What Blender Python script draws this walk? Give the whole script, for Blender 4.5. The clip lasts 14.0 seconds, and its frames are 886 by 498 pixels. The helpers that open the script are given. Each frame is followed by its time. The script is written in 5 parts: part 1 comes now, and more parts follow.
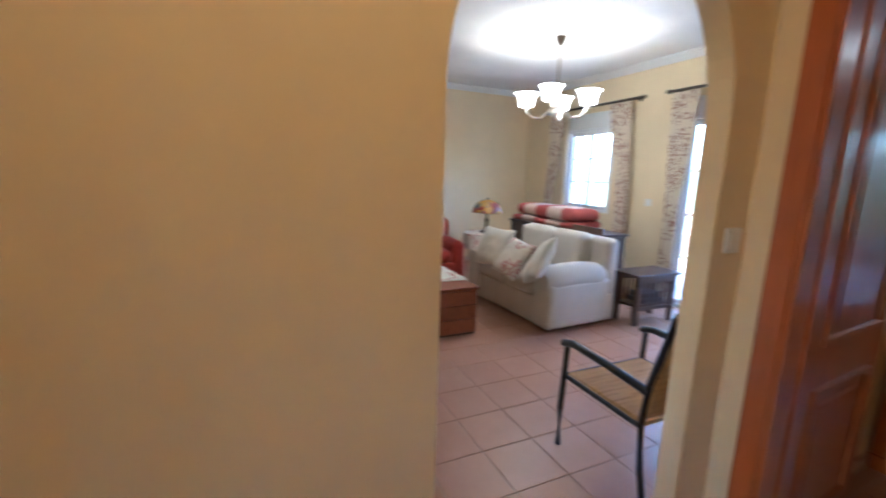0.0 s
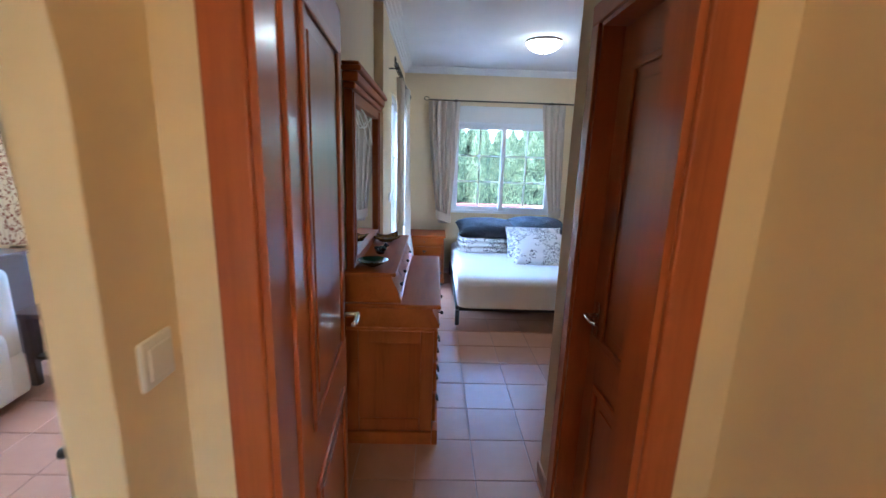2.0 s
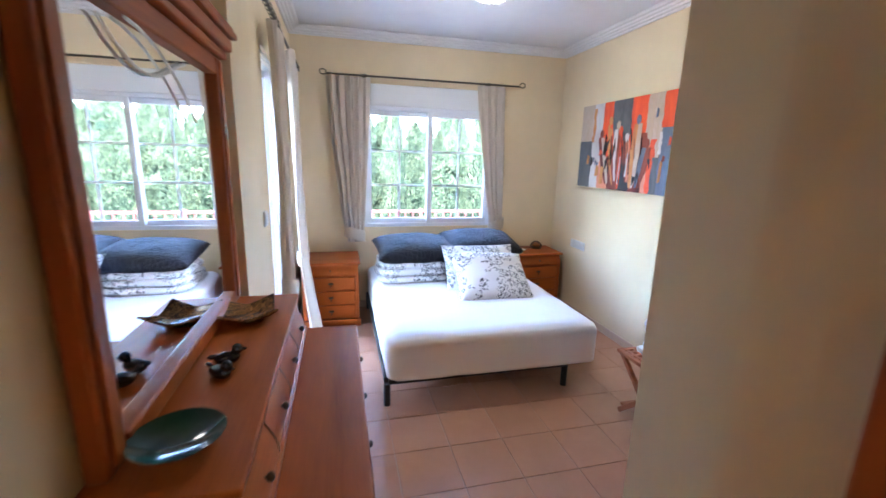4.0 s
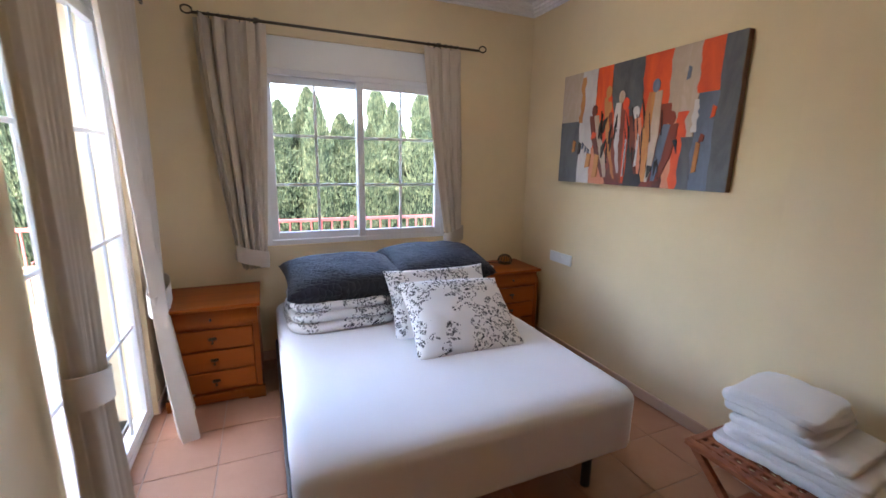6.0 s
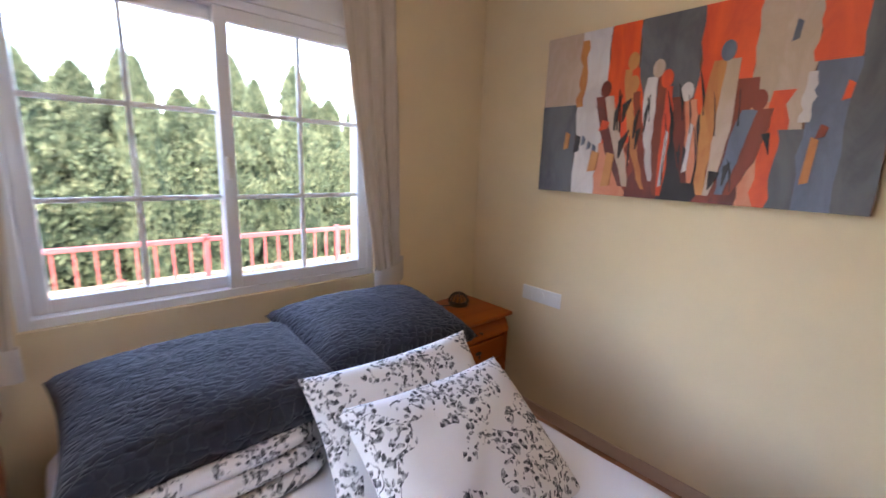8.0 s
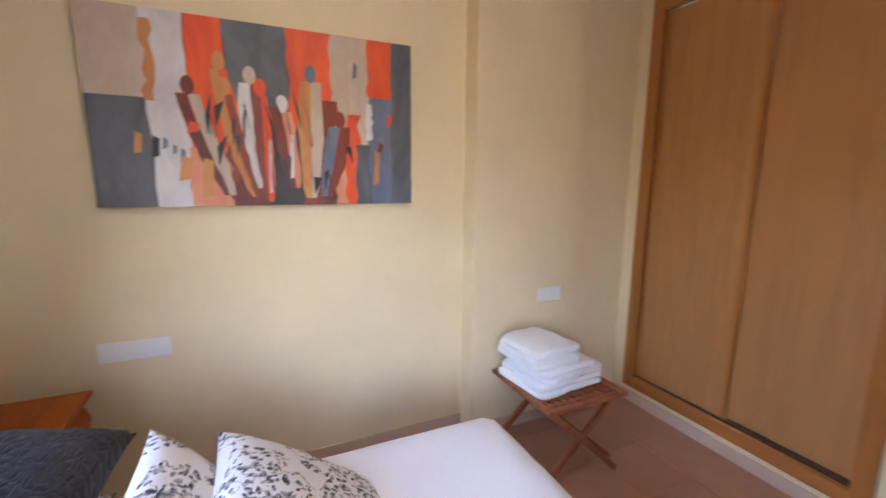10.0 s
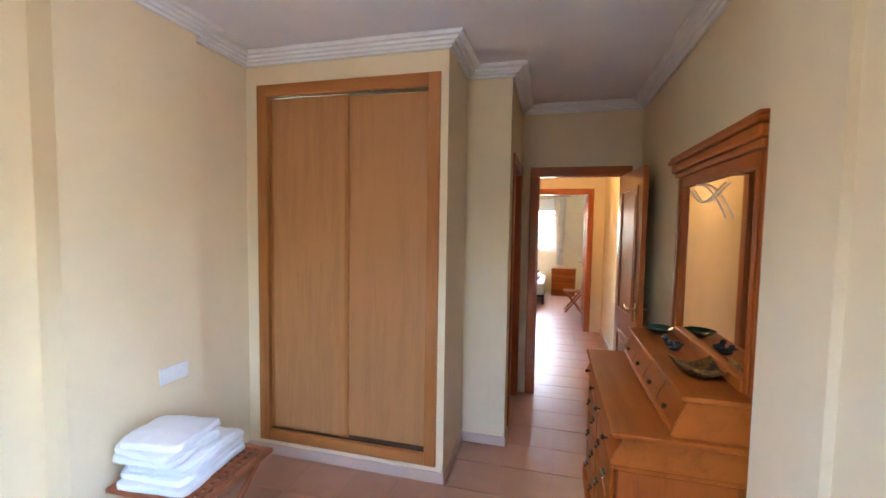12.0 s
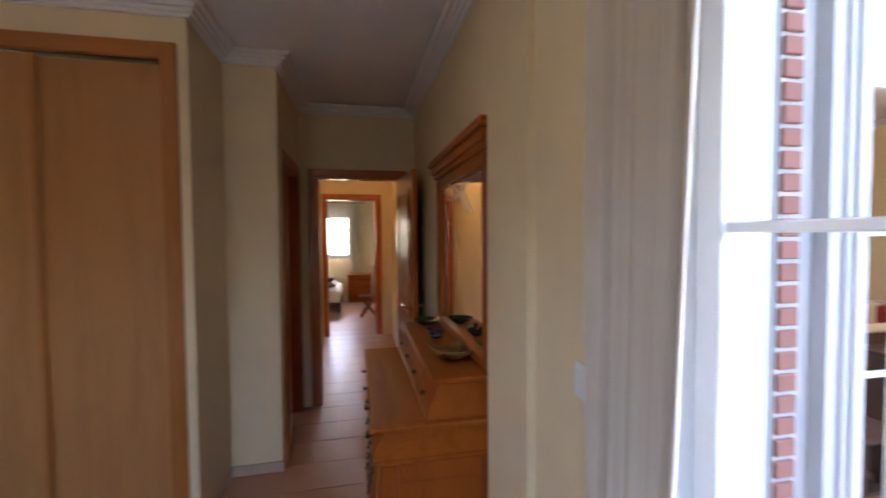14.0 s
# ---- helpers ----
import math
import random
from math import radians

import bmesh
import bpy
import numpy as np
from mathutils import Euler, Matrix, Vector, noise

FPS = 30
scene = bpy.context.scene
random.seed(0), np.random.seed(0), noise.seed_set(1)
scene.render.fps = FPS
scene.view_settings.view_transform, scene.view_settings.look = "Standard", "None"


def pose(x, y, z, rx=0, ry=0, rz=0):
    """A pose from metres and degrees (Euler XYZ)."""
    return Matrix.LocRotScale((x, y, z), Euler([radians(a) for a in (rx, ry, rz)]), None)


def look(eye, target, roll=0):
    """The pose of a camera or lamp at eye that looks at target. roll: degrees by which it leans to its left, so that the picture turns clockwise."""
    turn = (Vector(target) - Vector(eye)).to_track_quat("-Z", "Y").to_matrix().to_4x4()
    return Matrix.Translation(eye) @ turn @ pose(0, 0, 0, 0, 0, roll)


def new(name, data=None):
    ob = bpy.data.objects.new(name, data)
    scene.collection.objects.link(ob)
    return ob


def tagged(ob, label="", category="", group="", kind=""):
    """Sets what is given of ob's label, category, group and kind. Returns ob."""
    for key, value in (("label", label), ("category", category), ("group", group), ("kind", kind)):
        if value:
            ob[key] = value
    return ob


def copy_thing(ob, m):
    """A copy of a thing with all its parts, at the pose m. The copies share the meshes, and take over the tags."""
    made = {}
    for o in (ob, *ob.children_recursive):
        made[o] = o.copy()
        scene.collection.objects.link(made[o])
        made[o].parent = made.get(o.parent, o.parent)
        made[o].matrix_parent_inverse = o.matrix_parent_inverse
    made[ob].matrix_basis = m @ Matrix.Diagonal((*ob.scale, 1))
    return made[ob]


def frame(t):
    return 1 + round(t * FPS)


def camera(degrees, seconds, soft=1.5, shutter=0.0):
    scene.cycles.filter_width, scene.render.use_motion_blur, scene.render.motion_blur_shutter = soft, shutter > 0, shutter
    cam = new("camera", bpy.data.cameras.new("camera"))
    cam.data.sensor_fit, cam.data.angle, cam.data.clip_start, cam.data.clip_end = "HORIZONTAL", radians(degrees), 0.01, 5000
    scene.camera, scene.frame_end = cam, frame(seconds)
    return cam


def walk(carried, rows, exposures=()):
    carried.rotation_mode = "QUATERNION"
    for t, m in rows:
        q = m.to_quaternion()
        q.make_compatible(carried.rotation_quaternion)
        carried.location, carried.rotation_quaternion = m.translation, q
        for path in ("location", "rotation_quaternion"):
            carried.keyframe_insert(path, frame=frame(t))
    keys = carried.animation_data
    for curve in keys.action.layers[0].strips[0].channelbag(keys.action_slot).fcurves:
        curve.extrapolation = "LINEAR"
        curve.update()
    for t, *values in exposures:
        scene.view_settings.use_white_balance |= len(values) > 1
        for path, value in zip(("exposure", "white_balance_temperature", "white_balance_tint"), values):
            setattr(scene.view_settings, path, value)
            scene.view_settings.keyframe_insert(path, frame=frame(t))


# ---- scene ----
cam = camera(93.7, 14.0, 1.5, 0.4)
PATH = [
    (0, (-0.088, -0.436, 1.408), (-1.876, 0.386, 1.055), 1.8),
    (0.5, (-0.259, -0.381, 1.441), (-1.521, 1.127, 1.079), 1.4),
    (1, (-0.352, -0.195, 1.481), (-0.919, 1.686, 1.107), 1.4),
    (1.5, (-0.396, 0.078, 1.507), (-0.478, 2.036, 1.106), 2.4),
    (2, (-0.467, 0.345, 1.564), (-0.416, 2.298, 1.136), 1.9),
    (2.5, (-0.450, 0.723, 1.544), (-0.322, 2.675, 1.128), 0.8),
    (3, (-0.434, 1.092, 1.534), (-0.193, 3.034, 1.122), 0.8),
    (3.5, (-0.459, 1.407, 1.537), (-0.132, 3.335, 1.117), 1.0),
    (4, (-0.472, 1.709, 1.550), (0.005, 3.604, 1.123), 1.5),
    (4.2, (-0.485, 1.839, 1.542), (0.088, 3.706, 1.112), 1.8),
    (6.3, (-0.157, 3.016, 1.437), (0.619, 4.813, 1.030), 1.0),
    (6.5, (-0.102, 3.136, 1.448), (0.664, 4.937, 1.034), 0.9),
    (7, (-0.046, 3.435, 1.446), (0.736, 5.228, 1.027), 0.8),
    (7.2, (-0.031, 3.573, 1.462), (0.791, 5.346, 1.038), 1.0),
    (9.5, (-0.136, 4.787, 1.374), (1.826, 4.553, 1.065), 1.0),
    (10, (-0.159, 4.905, 1.440), (1.638, 4.091, 1.108), 0.5),
    (10.5, (-0.176, 4.975, 1.554), (1.331, 3.728, 1.136), 1.0),
    (11, (-0.151, 5.064, 1.572), (0.969, 3.449, 1.199), 1.1),
    (11.5, (-0.161, 5.091, 1.591), (0.628, 3.270, 1.349), 1.3),
    (12, (-0.178, 5.091, 1.593), (0.327, 3.159, 1.471), 0.9),
    (12.5, (-0.225, 5.042, 1.566), (0.229, 3.095, 1.510), 0.1),
    (13, (-0.310, 4.981, 1.569), (0.060, 3.017, 1.521), -0.2),
    (13.5, (-0.335, 4.985, 1.549), (-0.213, 2.989, 1.509), -0.7),
    (14, (-0.364, 4.989, 1.540), (-0.779, 3.034, 1.467), -0.4),
]
EXPOSURES = [(0.0, 5.0, 4600, 6), (0.5, 5.1, 4550, 7), (1.0, 5.15, 4700, 8), (1.5, 5.2, 4900, 6), (2.0, 5.5, 4650, 4), (2.5, 5.95, 4500, 4), (3.0, 6.25, 4600, 5), (4.2, 5.85, 5300, 10), (6.3, 4.85, 6350, 15), (7.2, 4.9, 6500, 18), (9.5, 5.05, 6600, 21), (10.0, 5.4, 6500, 19), (11.0, 5.55, 6100, 15), (11.6, 5.85, 5700, 12), (12.5, 5.95, 5600, 11), (13.3, 6.0, 5650, 11), (13.55, 5.9, 5700, 12), (14.0, 4.7, 6200, 17)]
SKY, SUN = 0.14, 0.8
E_PLAF, E_HALL, E_CHAN = 0.8, 0.85, 0.9
walk(cam, [(t, look(eye, target, roll)) for t, eye, target, roll in PATH], EXPOSURES)

# ---- daylight ----
world = bpy.data.worlds.new("sky")
scene.world = world
world.use_nodes = True
wn = world.node_tree.nodes
sky = wn.new("ShaderNodeTexSky")
sky.sky_type = "NISHITA"
sky.sun_disc = False
sky.sun_elevation = radians(52)
sky.sun_rotation = radians(205)
sky.dust_density = 3.0
wn["Background"].inputs["Strength"].default_value = SKY
world.node_tree.links.new(sky.outputs[0], wn["Background"].inputs[0])
sun = new("sun", bpy.data.lights.new("sun", "SUN"))
sun.data.energy = SUN
sun.data.angle = radians(0.8)
sun.data.color = (1.0, 0.95, 0.86)
sun.matrix_basis = look((0, 0, 20), (0.26, 0.56, 19.2))


# ---- materials ----
def material(name, base, rough=0.5, metal=0.0, spec=0.5):
    m = bpy.data.materials.new(name)
    m.use_nodes = True
    b = m.node_tree.nodes["Principled BSDF"]
    b.inputs["Base Color"].default_value = (*base, 1)
    b.inputs["Roughness"].default_value = rough
    b.inputs["Metallic"].default_value = metal
    b.inputs["Specular IOR Level"].default_value = spec
    return m


def nd(m, kind, **ins):
    n = m.node_tree.nodes.new(kind)
    for k, v in ins.items():
        n.inputs[k.replace("_", " ")].default_value = v
    return n


def ln(m, a, b):
    m.node_tree.links.new(a, b)


def coords(m, scale=(1, 1, 1), kind="Object", turn=(0, 0, 0)):
    tc = nd(m, "ShaderNodeTexCoord")
    mp = nd(m, "ShaderNodeMapping")
    mp.inputs["Scale"].default_value = scale
    mp.inputs["Rotation"].default_value = [radians(a) for a in turn]
    ln(m, tc.outputs[kind], mp.inputs["Vector"])
    return mp.outputs["Vector"]


def world_coords(m, scale=(1, 1, 1)):
    g = nd(m, "ShaderNodeNewGeometry")
    mp = nd(m, "ShaderNodeMapping")
    mp.inputs["Scale"].default_value = scale
    ln(m, g.outputs["Position"], mp.inputs["Vector"])
    return mp.outputs["Vector"]


def ramp(m, fac, stops):
    r = nd(m, "ShaderNodeValToRGB")
    e = r.color_ramp.elements
    while len(e) < len(stops):
        e.new(0.5)
    for el, (p, c) in zip(e, stops):
        el.position, el.color = p, (*c, 1)
    ln(m, fac, r.inputs["Fac"])
    return r.outputs["Color"]


def bump(m, fac, strength, dist=0.002):
    b = nd(m, "ShaderNodeBump", Strength=strength, Distance=dist)
    ln(m, fac, b.inputs["Height"])
    ln(m, b.outputs[0], m.node_tree.nodes["Principled BSDF"].inputs["Normal"])


def base_in(m, colour):
    ln(m, colour, m.node_tree.nodes["Principled BSDF"].inputs["Base Color"])


def tint(c, f):
    return tuple(min(1, v * f) for v in c)


def plaster(name, base, rough=0.7, grain=0.25):
    m = material(name, base, rough, spec=0.25)
    v = world_coords(m)
    big = nd(m, "ShaderNodeTexNoise", Scale=1.3, Detail=4.0, Roughness=0.6)
    fine = nd(m, "ShaderNodeTexNoise", Scale=170.0, Detail=3.0, Roughness=0.6)
    ln(m, v, big.inputs["Vector"])
    ln(m, v, fine.inputs["Vector"])
    base_in(m, ramp(m, big.outputs["Fac"], [(0.3, tint(base, 0.93)), (0.7, tint(base, 1.04))]))
    bump(m, fine.outputs["Fac"], grain, 0.001)
    return m


def wood(name, light, dark, scale=1.0, rough=0.35, axis="z", rings=1.0, coat=0.0, spec=0.35):
    m = material(name, light, rough, spec=spec)
    st = {"x": (0.07, 1, 1), "y": (1, 0.07, 1), "z": (1, 1, 0.07)}[axis]
    v = world_coords(m, tuple(s * scale for s in st))
    n1 = nd(m, "ShaderNodeTexNoise", Scale=14.0, Detail=5.0, Roughness=0.62, Distortion=0.6 * rings)
    n2 = nd(m, "ShaderNodeTexNoise", Scale=120.0, Detail=3.0, Roughness=0.7)
    n3 = nd(m, "ShaderNodeTexNoise", Scale=2.2, Detail=2.0)
    for n in (n1, n2, n3):
        ln(m, v, n.inputs["Vector"])
    info = nd(m, "ShaderNodeObjectInfo")
    mix = nd(m, "ShaderNodeMath")
    mix.operation = "MULTIPLY_ADD"
    ln(m, n2.outputs["Fac"], mix.inputs[0])
    mix.inputs[1].default_value = 0.35
    ln(m, n1.outputs["Fac"], mix.inputs[2])
    add = nd(m, "ShaderNodeMath")
    add.operation = "MULTIPLY_ADD"
    ln(m, n3.outputs["Fac"], add.inputs[0])
    add.inputs[1].default_value = 0.35
    ln(m, mix.outputs[0], add.inputs[2])
    sh = nd(m, "ShaderNodeMath")
    sh.operation = "MULTIPLY_ADD"
    ln(m, info.outputs["Random"], sh.inputs[0])
    sh.inputs[1].default_value = 0.14
    ln(m, add.outputs[0], sh.inputs[2])
    base_in(m, ramp(m, sh.outputs[0], [(0.62, dark), (0.86, light), (1.0, tint(light, 1.12))]))
    bump(m, n2.outputs["Fac"], 0.12, 0.0006)
    m.node_tree.nodes["Principled BSDF"].inputs["Coat Weight"].default_value = coat
    m.node_tree.nodes["Principled BSDF"].inputs["Coat Roughness"].default_value = 0.18
    return m


def cloth(name, base, rough=0.85, weave=900.0, fold=0.0, dark=0.88):
    m = material(name, base, rough, spec=0.2)
    v = coords(m)
    n1 = nd(m, "ShaderNodeTexNoise", Scale=5.0, Detail=4.0)
    n2 = nd(m, "ShaderNodeTexNoise", Scale=weave * 0.3, Detail=2.0)
    ln(m, v, n1.inputs["Vector"])
    ln(m, v, n2.inputs["Vector"])
    base_in(m, ramp(m, n1.outputs["Fac"], [(0.3, tint(base, dark)), (0.7, base)]))
    bump(m, n2.outputs["Fac"], 0.25, 0.0008)
    m.node_tree.nodes["Principled BSDF"].inputs["Sheen Weight"].default_value = 0.15
    return m


def floral(name, base, ink, scale=16.0, cover=0.56):
    """Cloth with scattered leafy sprigs."""
    m = material(name, base, 0.85, spec=0.2)
    v = coords(m)
    warp = nd(m, "ShaderNodeTexNoise", Scale=scale * 1.6, Detail=2.0)
    ln(m, v, warp.inputs["Vector"])
    mixv = nd(m, "ShaderNodeVectorMath")
    mixv.operation = "MULTIPLY_ADD"
    ln(m, warp.outputs["Color"], mixv.inputs[0])
    mixv.inputs[1].default_value = (0.06, 0.06, 0.06)
    ln(m, v, mixv.inputs[2])
    patch = nd(m, "ShaderNodeTexNoise", Scale=scale * 0.55, Detail=1.0)
    ln(m, v, patch.inputs["Vector"])
    leaf = nd(m, "ShaderNodeTexVoronoi", Scale=scale * 4.4)
    leaf.feature = "F1"
    ln(m, mixv.outputs[0], leaf.inputs["Vector"])
    stem = nd(m, "ShaderNodeTexNoise", Scale=scale * 0.8, Detail=1.0)
    ln(m, mixv.outputs[0], stem.inputs["Vector"])
    band = nd(m, "ShaderNodeMath")
    band.operation = "SUBTRACT"
    ln(m, stem.outputs["Fac"], band.inputs[0])
    band.inputs[1].default_value = 0.5
    near = nd(m, "ShaderNodeMath")
    near.operation = "ABSOLUTE"
    ln(m, band.outputs[0], near.inputs[0])
    a = nd(m, "ShaderNodeMath")
    a.operation = "LESS_THAN"
    ln(m, leaf.outputs["Distance"], a.inputs[0])
    a.inputs[1].default_value = 0.44
    b = nd(m, "ShaderNodeMath")
    b.operation = "GREATER_THAN"
    ln(m, patch.outputs["Fac"], b.inputs[0])
    b.inputs[1].default_value = cover - 0.06
    c = nd(m, "ShaderNodeMath")
    c.operation = "MULTIPLY"
    ln(m, a.outputs[0], c.inputs[0])
    ln(m, b.outputs[0], c.inputs[1])
    d = nd(m, "ShaderNodeMath")
    d.operation = "LESS_THAN"
    ln(m, near.outputs[0], d.inputs[0])
    d.inputs[1].default_value = 0.009
    e = nd(m, "ShaderNodeMath")
    e.operation = "MAXIMUM"
    twig = nd(m, "ShaderNodeMath")
    twig.operation = "MULTIPLY"
    ln(m, d.outputs[0], twig.inputs[0])
    ln(m, b.outputs[0], twig.inputs[1])
    ln(m, c.outputs[0], e.inputs[0])
    ln(m, twig.outputs[0], e.inputs[1])
    soft = nd(m, "ShaderNodeTexNoise", Scale=scale * 6, Detail=2.0)
    ln(m, v, soft.inputs["Vector"])
    f = nd(m, "ShaderNodeMath")
    f.operation = "MULTIPLY"
    ln(m, e.outputs[0], f.inputs[0])
    ln(m, ramp(m, soft.outputs["Fac"], [(0.38, (0.45,) * 3), (0.58, (1, 1, 1))]), f.inputs[1])
    mix = nd(m, "ShaderNodeMixRGB")
    mix.inputs[1].default_value = (*base, 1)
    mix.inputs[2].default_value = (*ink, 1)
    ln(m, f.outputs[0], mix.inputs[0])
    base_in(m, mix.outputs[0])
    weave = nd(m, "ShaderNodeTexNoise", Scale=260.0, Detail=2.0)
    ln(m, v, weave.inputs["Vector"])
    bump(m, weave.outputs["Fac"], 0.25, 0.0008)
    return m


def quilted(name, base):
    """Stitched cloth with small puffed lozenges in wavy rows."""
    m = material(name, base, 0.75, spec=0.25)
    v = coords(m, (27, 62, 9), turn=(0, 0, 14))
    n = nd(m, "ShaderNodeTexNoise", Scale=0.5, Detail=2.0)
    ln(m, v, n.inputs["Vector"])
    w = nd(m, "ShaderNodeVectorMath")
    w.operation = "MULTIPLY_ADD"
    ln(m, n.outputs["Color"], w.inputs[0])
    w.inputs[1].default_value = (1.4, 1.4, 0.0)
    ln(m, v, w.inputs[2])
    cell = nd(m, "ShaderNodeTexVoronoi", Scale=1.0, Randomness=0.55)
    cell.feature = "DISTANCE_TO_EDGE"
    ln(m, w.outputs[0], cell.inputs["Vector"])
    puff = ramp(m, cell.outputs["Distance"], [(0.0, (0, 0, 0)), (0.12, (0.6,) * 3), (0.4, (1, 1, 1))])
    base_in(m, ramp(m, n.outputs["Fac"], [(0.3, tint(base, 0.8)), (0.7, tint(base, 1.15))]))
    bump(m, puff, 0.9, 0.007)
    m.node_tree.nodes["Principled BSDF"].inputs["Sheen Weight"].default_value = 0.12
    return m


WALL = plaster("cream_yellow_paint", (0.79, 0.65, 0.415))
CEIL = plaster("white_ceiling_paint", (0.80, 0.80, 0.80), 0.8)
CORNICE = plaster("white_plaster_moulding", (0.80, 0.79, 0.77), 0.6, 0.1)
EXT = plaster("white_render", (0.42, 0.415, 0.405), 0.8, 0.8)
DOORW = wood("sapele_door_veneer", (0.36, 0.092, 0.019), (0.25, 0.058, 0.012), 1.0, 0.3, "z", 0.6, 0.45)
DOORX = wood("sapele_casing", (0.38, 0.105, 0.022), (0.28, 0.07, 0.014), 1.0, 0.32, "x", 0.5, 0.3)
HONEY = wood("honey_pine", (0.34, 0.085, 0.010), (0.25, 0.056, 0.007), 0.8, 0.42, "y", 1.0, 0.0, 0.16)
HONEYZ = wood("honey_pine_upright", (0.30, 0.070, 0.009), (0.20, 0.042, 0.006), 0.8, 0.36, "z", 0.8, 0.0, 0.18)
HONEYX = wood("honey_pine_across", (0.32, 0.075, 0.009), (0.21, 0.046, 0.006), 0.8, 0.36, "x", 0.8, 0.0, 0.18)
OAK = wood("light_oak_veneer", (0.42, 0.200, 0.070), (0.405, 0.190, 0.066), 1.2, 0.42, "z", 0.8)
OAKF = wood("oak_frame", (0.38, 0.145, 0.034), (0.29, 0.10, 0.022), 1.0, 0.35, "z", 0.5, 0.2)
OAKFX = wood("oak_frame_across", (0.38, 0.145, 0.034), (0.29, 0.10, 0.022), 1.0, 0.35, "x", 0.5, 0.2)
TEAK = wood("reddish_hardwood", (0.27, 0.085, 0.032), (0.16, 0.045, 0.017), 1.0, 0.4, "x", 0.8)
DARKW = wood("dark_brown_wood", (0.075, 0.042, 0.028), (0.04, 0.022, 0.015), 1.0, 0.35, "y", 0.8)
TRUNKW = wood("red_brown_wood", (0.25, 0.075, 0.03), (0.14, 0.036, 0.014), 1.0, 0.4, "x", 1.0)
ALU = material("white_lacquered_aluminium", (0.80, 0.81, 0.83), 0.3)
PVC = material("white_plastic", (0.78, 0.78, 0.76), 0.35)
CHROME = material("brushed_nickel", (0.62, 0.58, 0.50), 0.25, 1.0)
BRASS = material("dark_antique_brass", (0.10, 0.075, 0.05), 0.4, 0.9)
IRON = material("black_painted_steel", (0.018, 0.019, 0.022), 0.4)
RODM = material("bronzed_iron", (0.09, 0.075, 0.055), 0.45, 0.7)
MIRROR = material("mirror_glass", (0.92, 0.93, 0.93), 0.0, 1.0)
CURT = cloth("beige_linen", (0.60, 0.52, 0.42), 0.9, 900, 0, 0.93)
SHEET = cloth("white_cotton_sheet", (0.80, 0.79, 0.81), 0.85, 900, 0, 0.98)
TOWEL = cloth("white_terry", (0.82, 0.82, 0.83), 0.95, 500, 0, 0.95)
NAVY = quilted("charcoal_blue_quilt", (0.026, 0.028, 0.038))
FLORAL = floral("grey_floral_cotton", (0.74, 0.72, 0.70), (0.05, 0.052, 0.06), 12.5, 0.53)
SOFA = cloth("cream_upholstery", (0.62, 0.55, 0.46), 0.9, 600, 0, 0.92)
REDC = cloth("red_upholstery", (0.32, 0.035, 0.025), 0.9, 600, 0, 0.85)
LRCURT = floral("floral_curtain_cotton", (0.66, 0.57, 0.43), (0.22, 0.07, 0.05), 7.0, 0.5)
LRPIL = floral("rose_cotton", (0.74, 0.69, 0.60), (0.42, 0.08, 0.08), 9.0, 0.58)
SKIRT = plaster("terracotta_skirting", (0.60, 0.44, 0.34), 0.4, 0.1)
GROUT = plaster("grey_grout", (0.42, 0.33, 0.27), 0.9, 0.5)


def glazed(name):
    m = material(name, (1, 1, 1), 0.0)
    m.node_tree.nodes["Principled BSDF"].inputs["Transmission Weight"].default_value = 1.0
    m.node_tree.nodes["Principled BSDF"].inputs["IOR"].default_value = 1.01
    return m


GLASS = glazed("clear_glass")


def glow(name, colour, strength):
    m = material(name, colour, 0.4)
    b = m.node_tree.nodes["Principled BSDF"]
    b.inputs["Emission Color"].default_value = (*colour, 1)
    b.inputs["Emission Strength"].default_value = strength
    return m


OPAL = glow("lit_opal_glass", (1.0, 0.88, 0.70), E_PLAF)
OPAL3 = glow("lit_warm_opal_glass", (1.0, 0.60, 0.24), E_HALL)
OPAL2 = glow("lit_frosted_glass", (1.0, 0.86, 0.66), E_CHAN)


def tile_material():
    m = material("terracotta_floor_tile", (0.46, 0.25, 0.16), 0.3, spec=0.4)
    v = world_coords(m)
    n1 = nd(m, "ShaderNodeTexNoise", Scale=5.0, Detail=5.0, Roughness=0.65)
    n2 = nd(m, "ShaderNodeTexNoise", Scale=60.0, Detail=3.0)
    ln(m, v, n1.inputs["Vector"])
    ln(m, v, n2.inputs["Vector"])
    info = nd(m, "ShaderNodeObjectInfo")
    a = nd(m, "ShaderNodeMath")
    a.operation = "MULTIPLY_ADD"
    ln(m, info.outputs["Random"], a.inputs[0])
    a.inputs[1].default_value = 0.22
    ln(m, n1.outputs["Fac"], a.inputs[2])
    base_in(m, ramp(m, a.outputs[0], [(0.3, (0.40, 0.205, 0.122)), (0.62, (0.435, 0.23, 0.14)), (0.95, (0.475, 0.26, 0.165))]))
    r = nd(m, "ShaderNodeMapRange")
    ln(m, n1.outputs["Fac"], r.inputs["Value"])
    r.inputs["To Min"].default_value = 0.32
    r.inputs["To Max"].default_value = 0.37
    ln(m, r.outputs[0], m.node_tree.nodes["Principled BSDF"].inputs["Roughness"])
    bump(m, n2.outputs["Fac"], 0.06, 0.001)
    return m


TILE = tile_material()


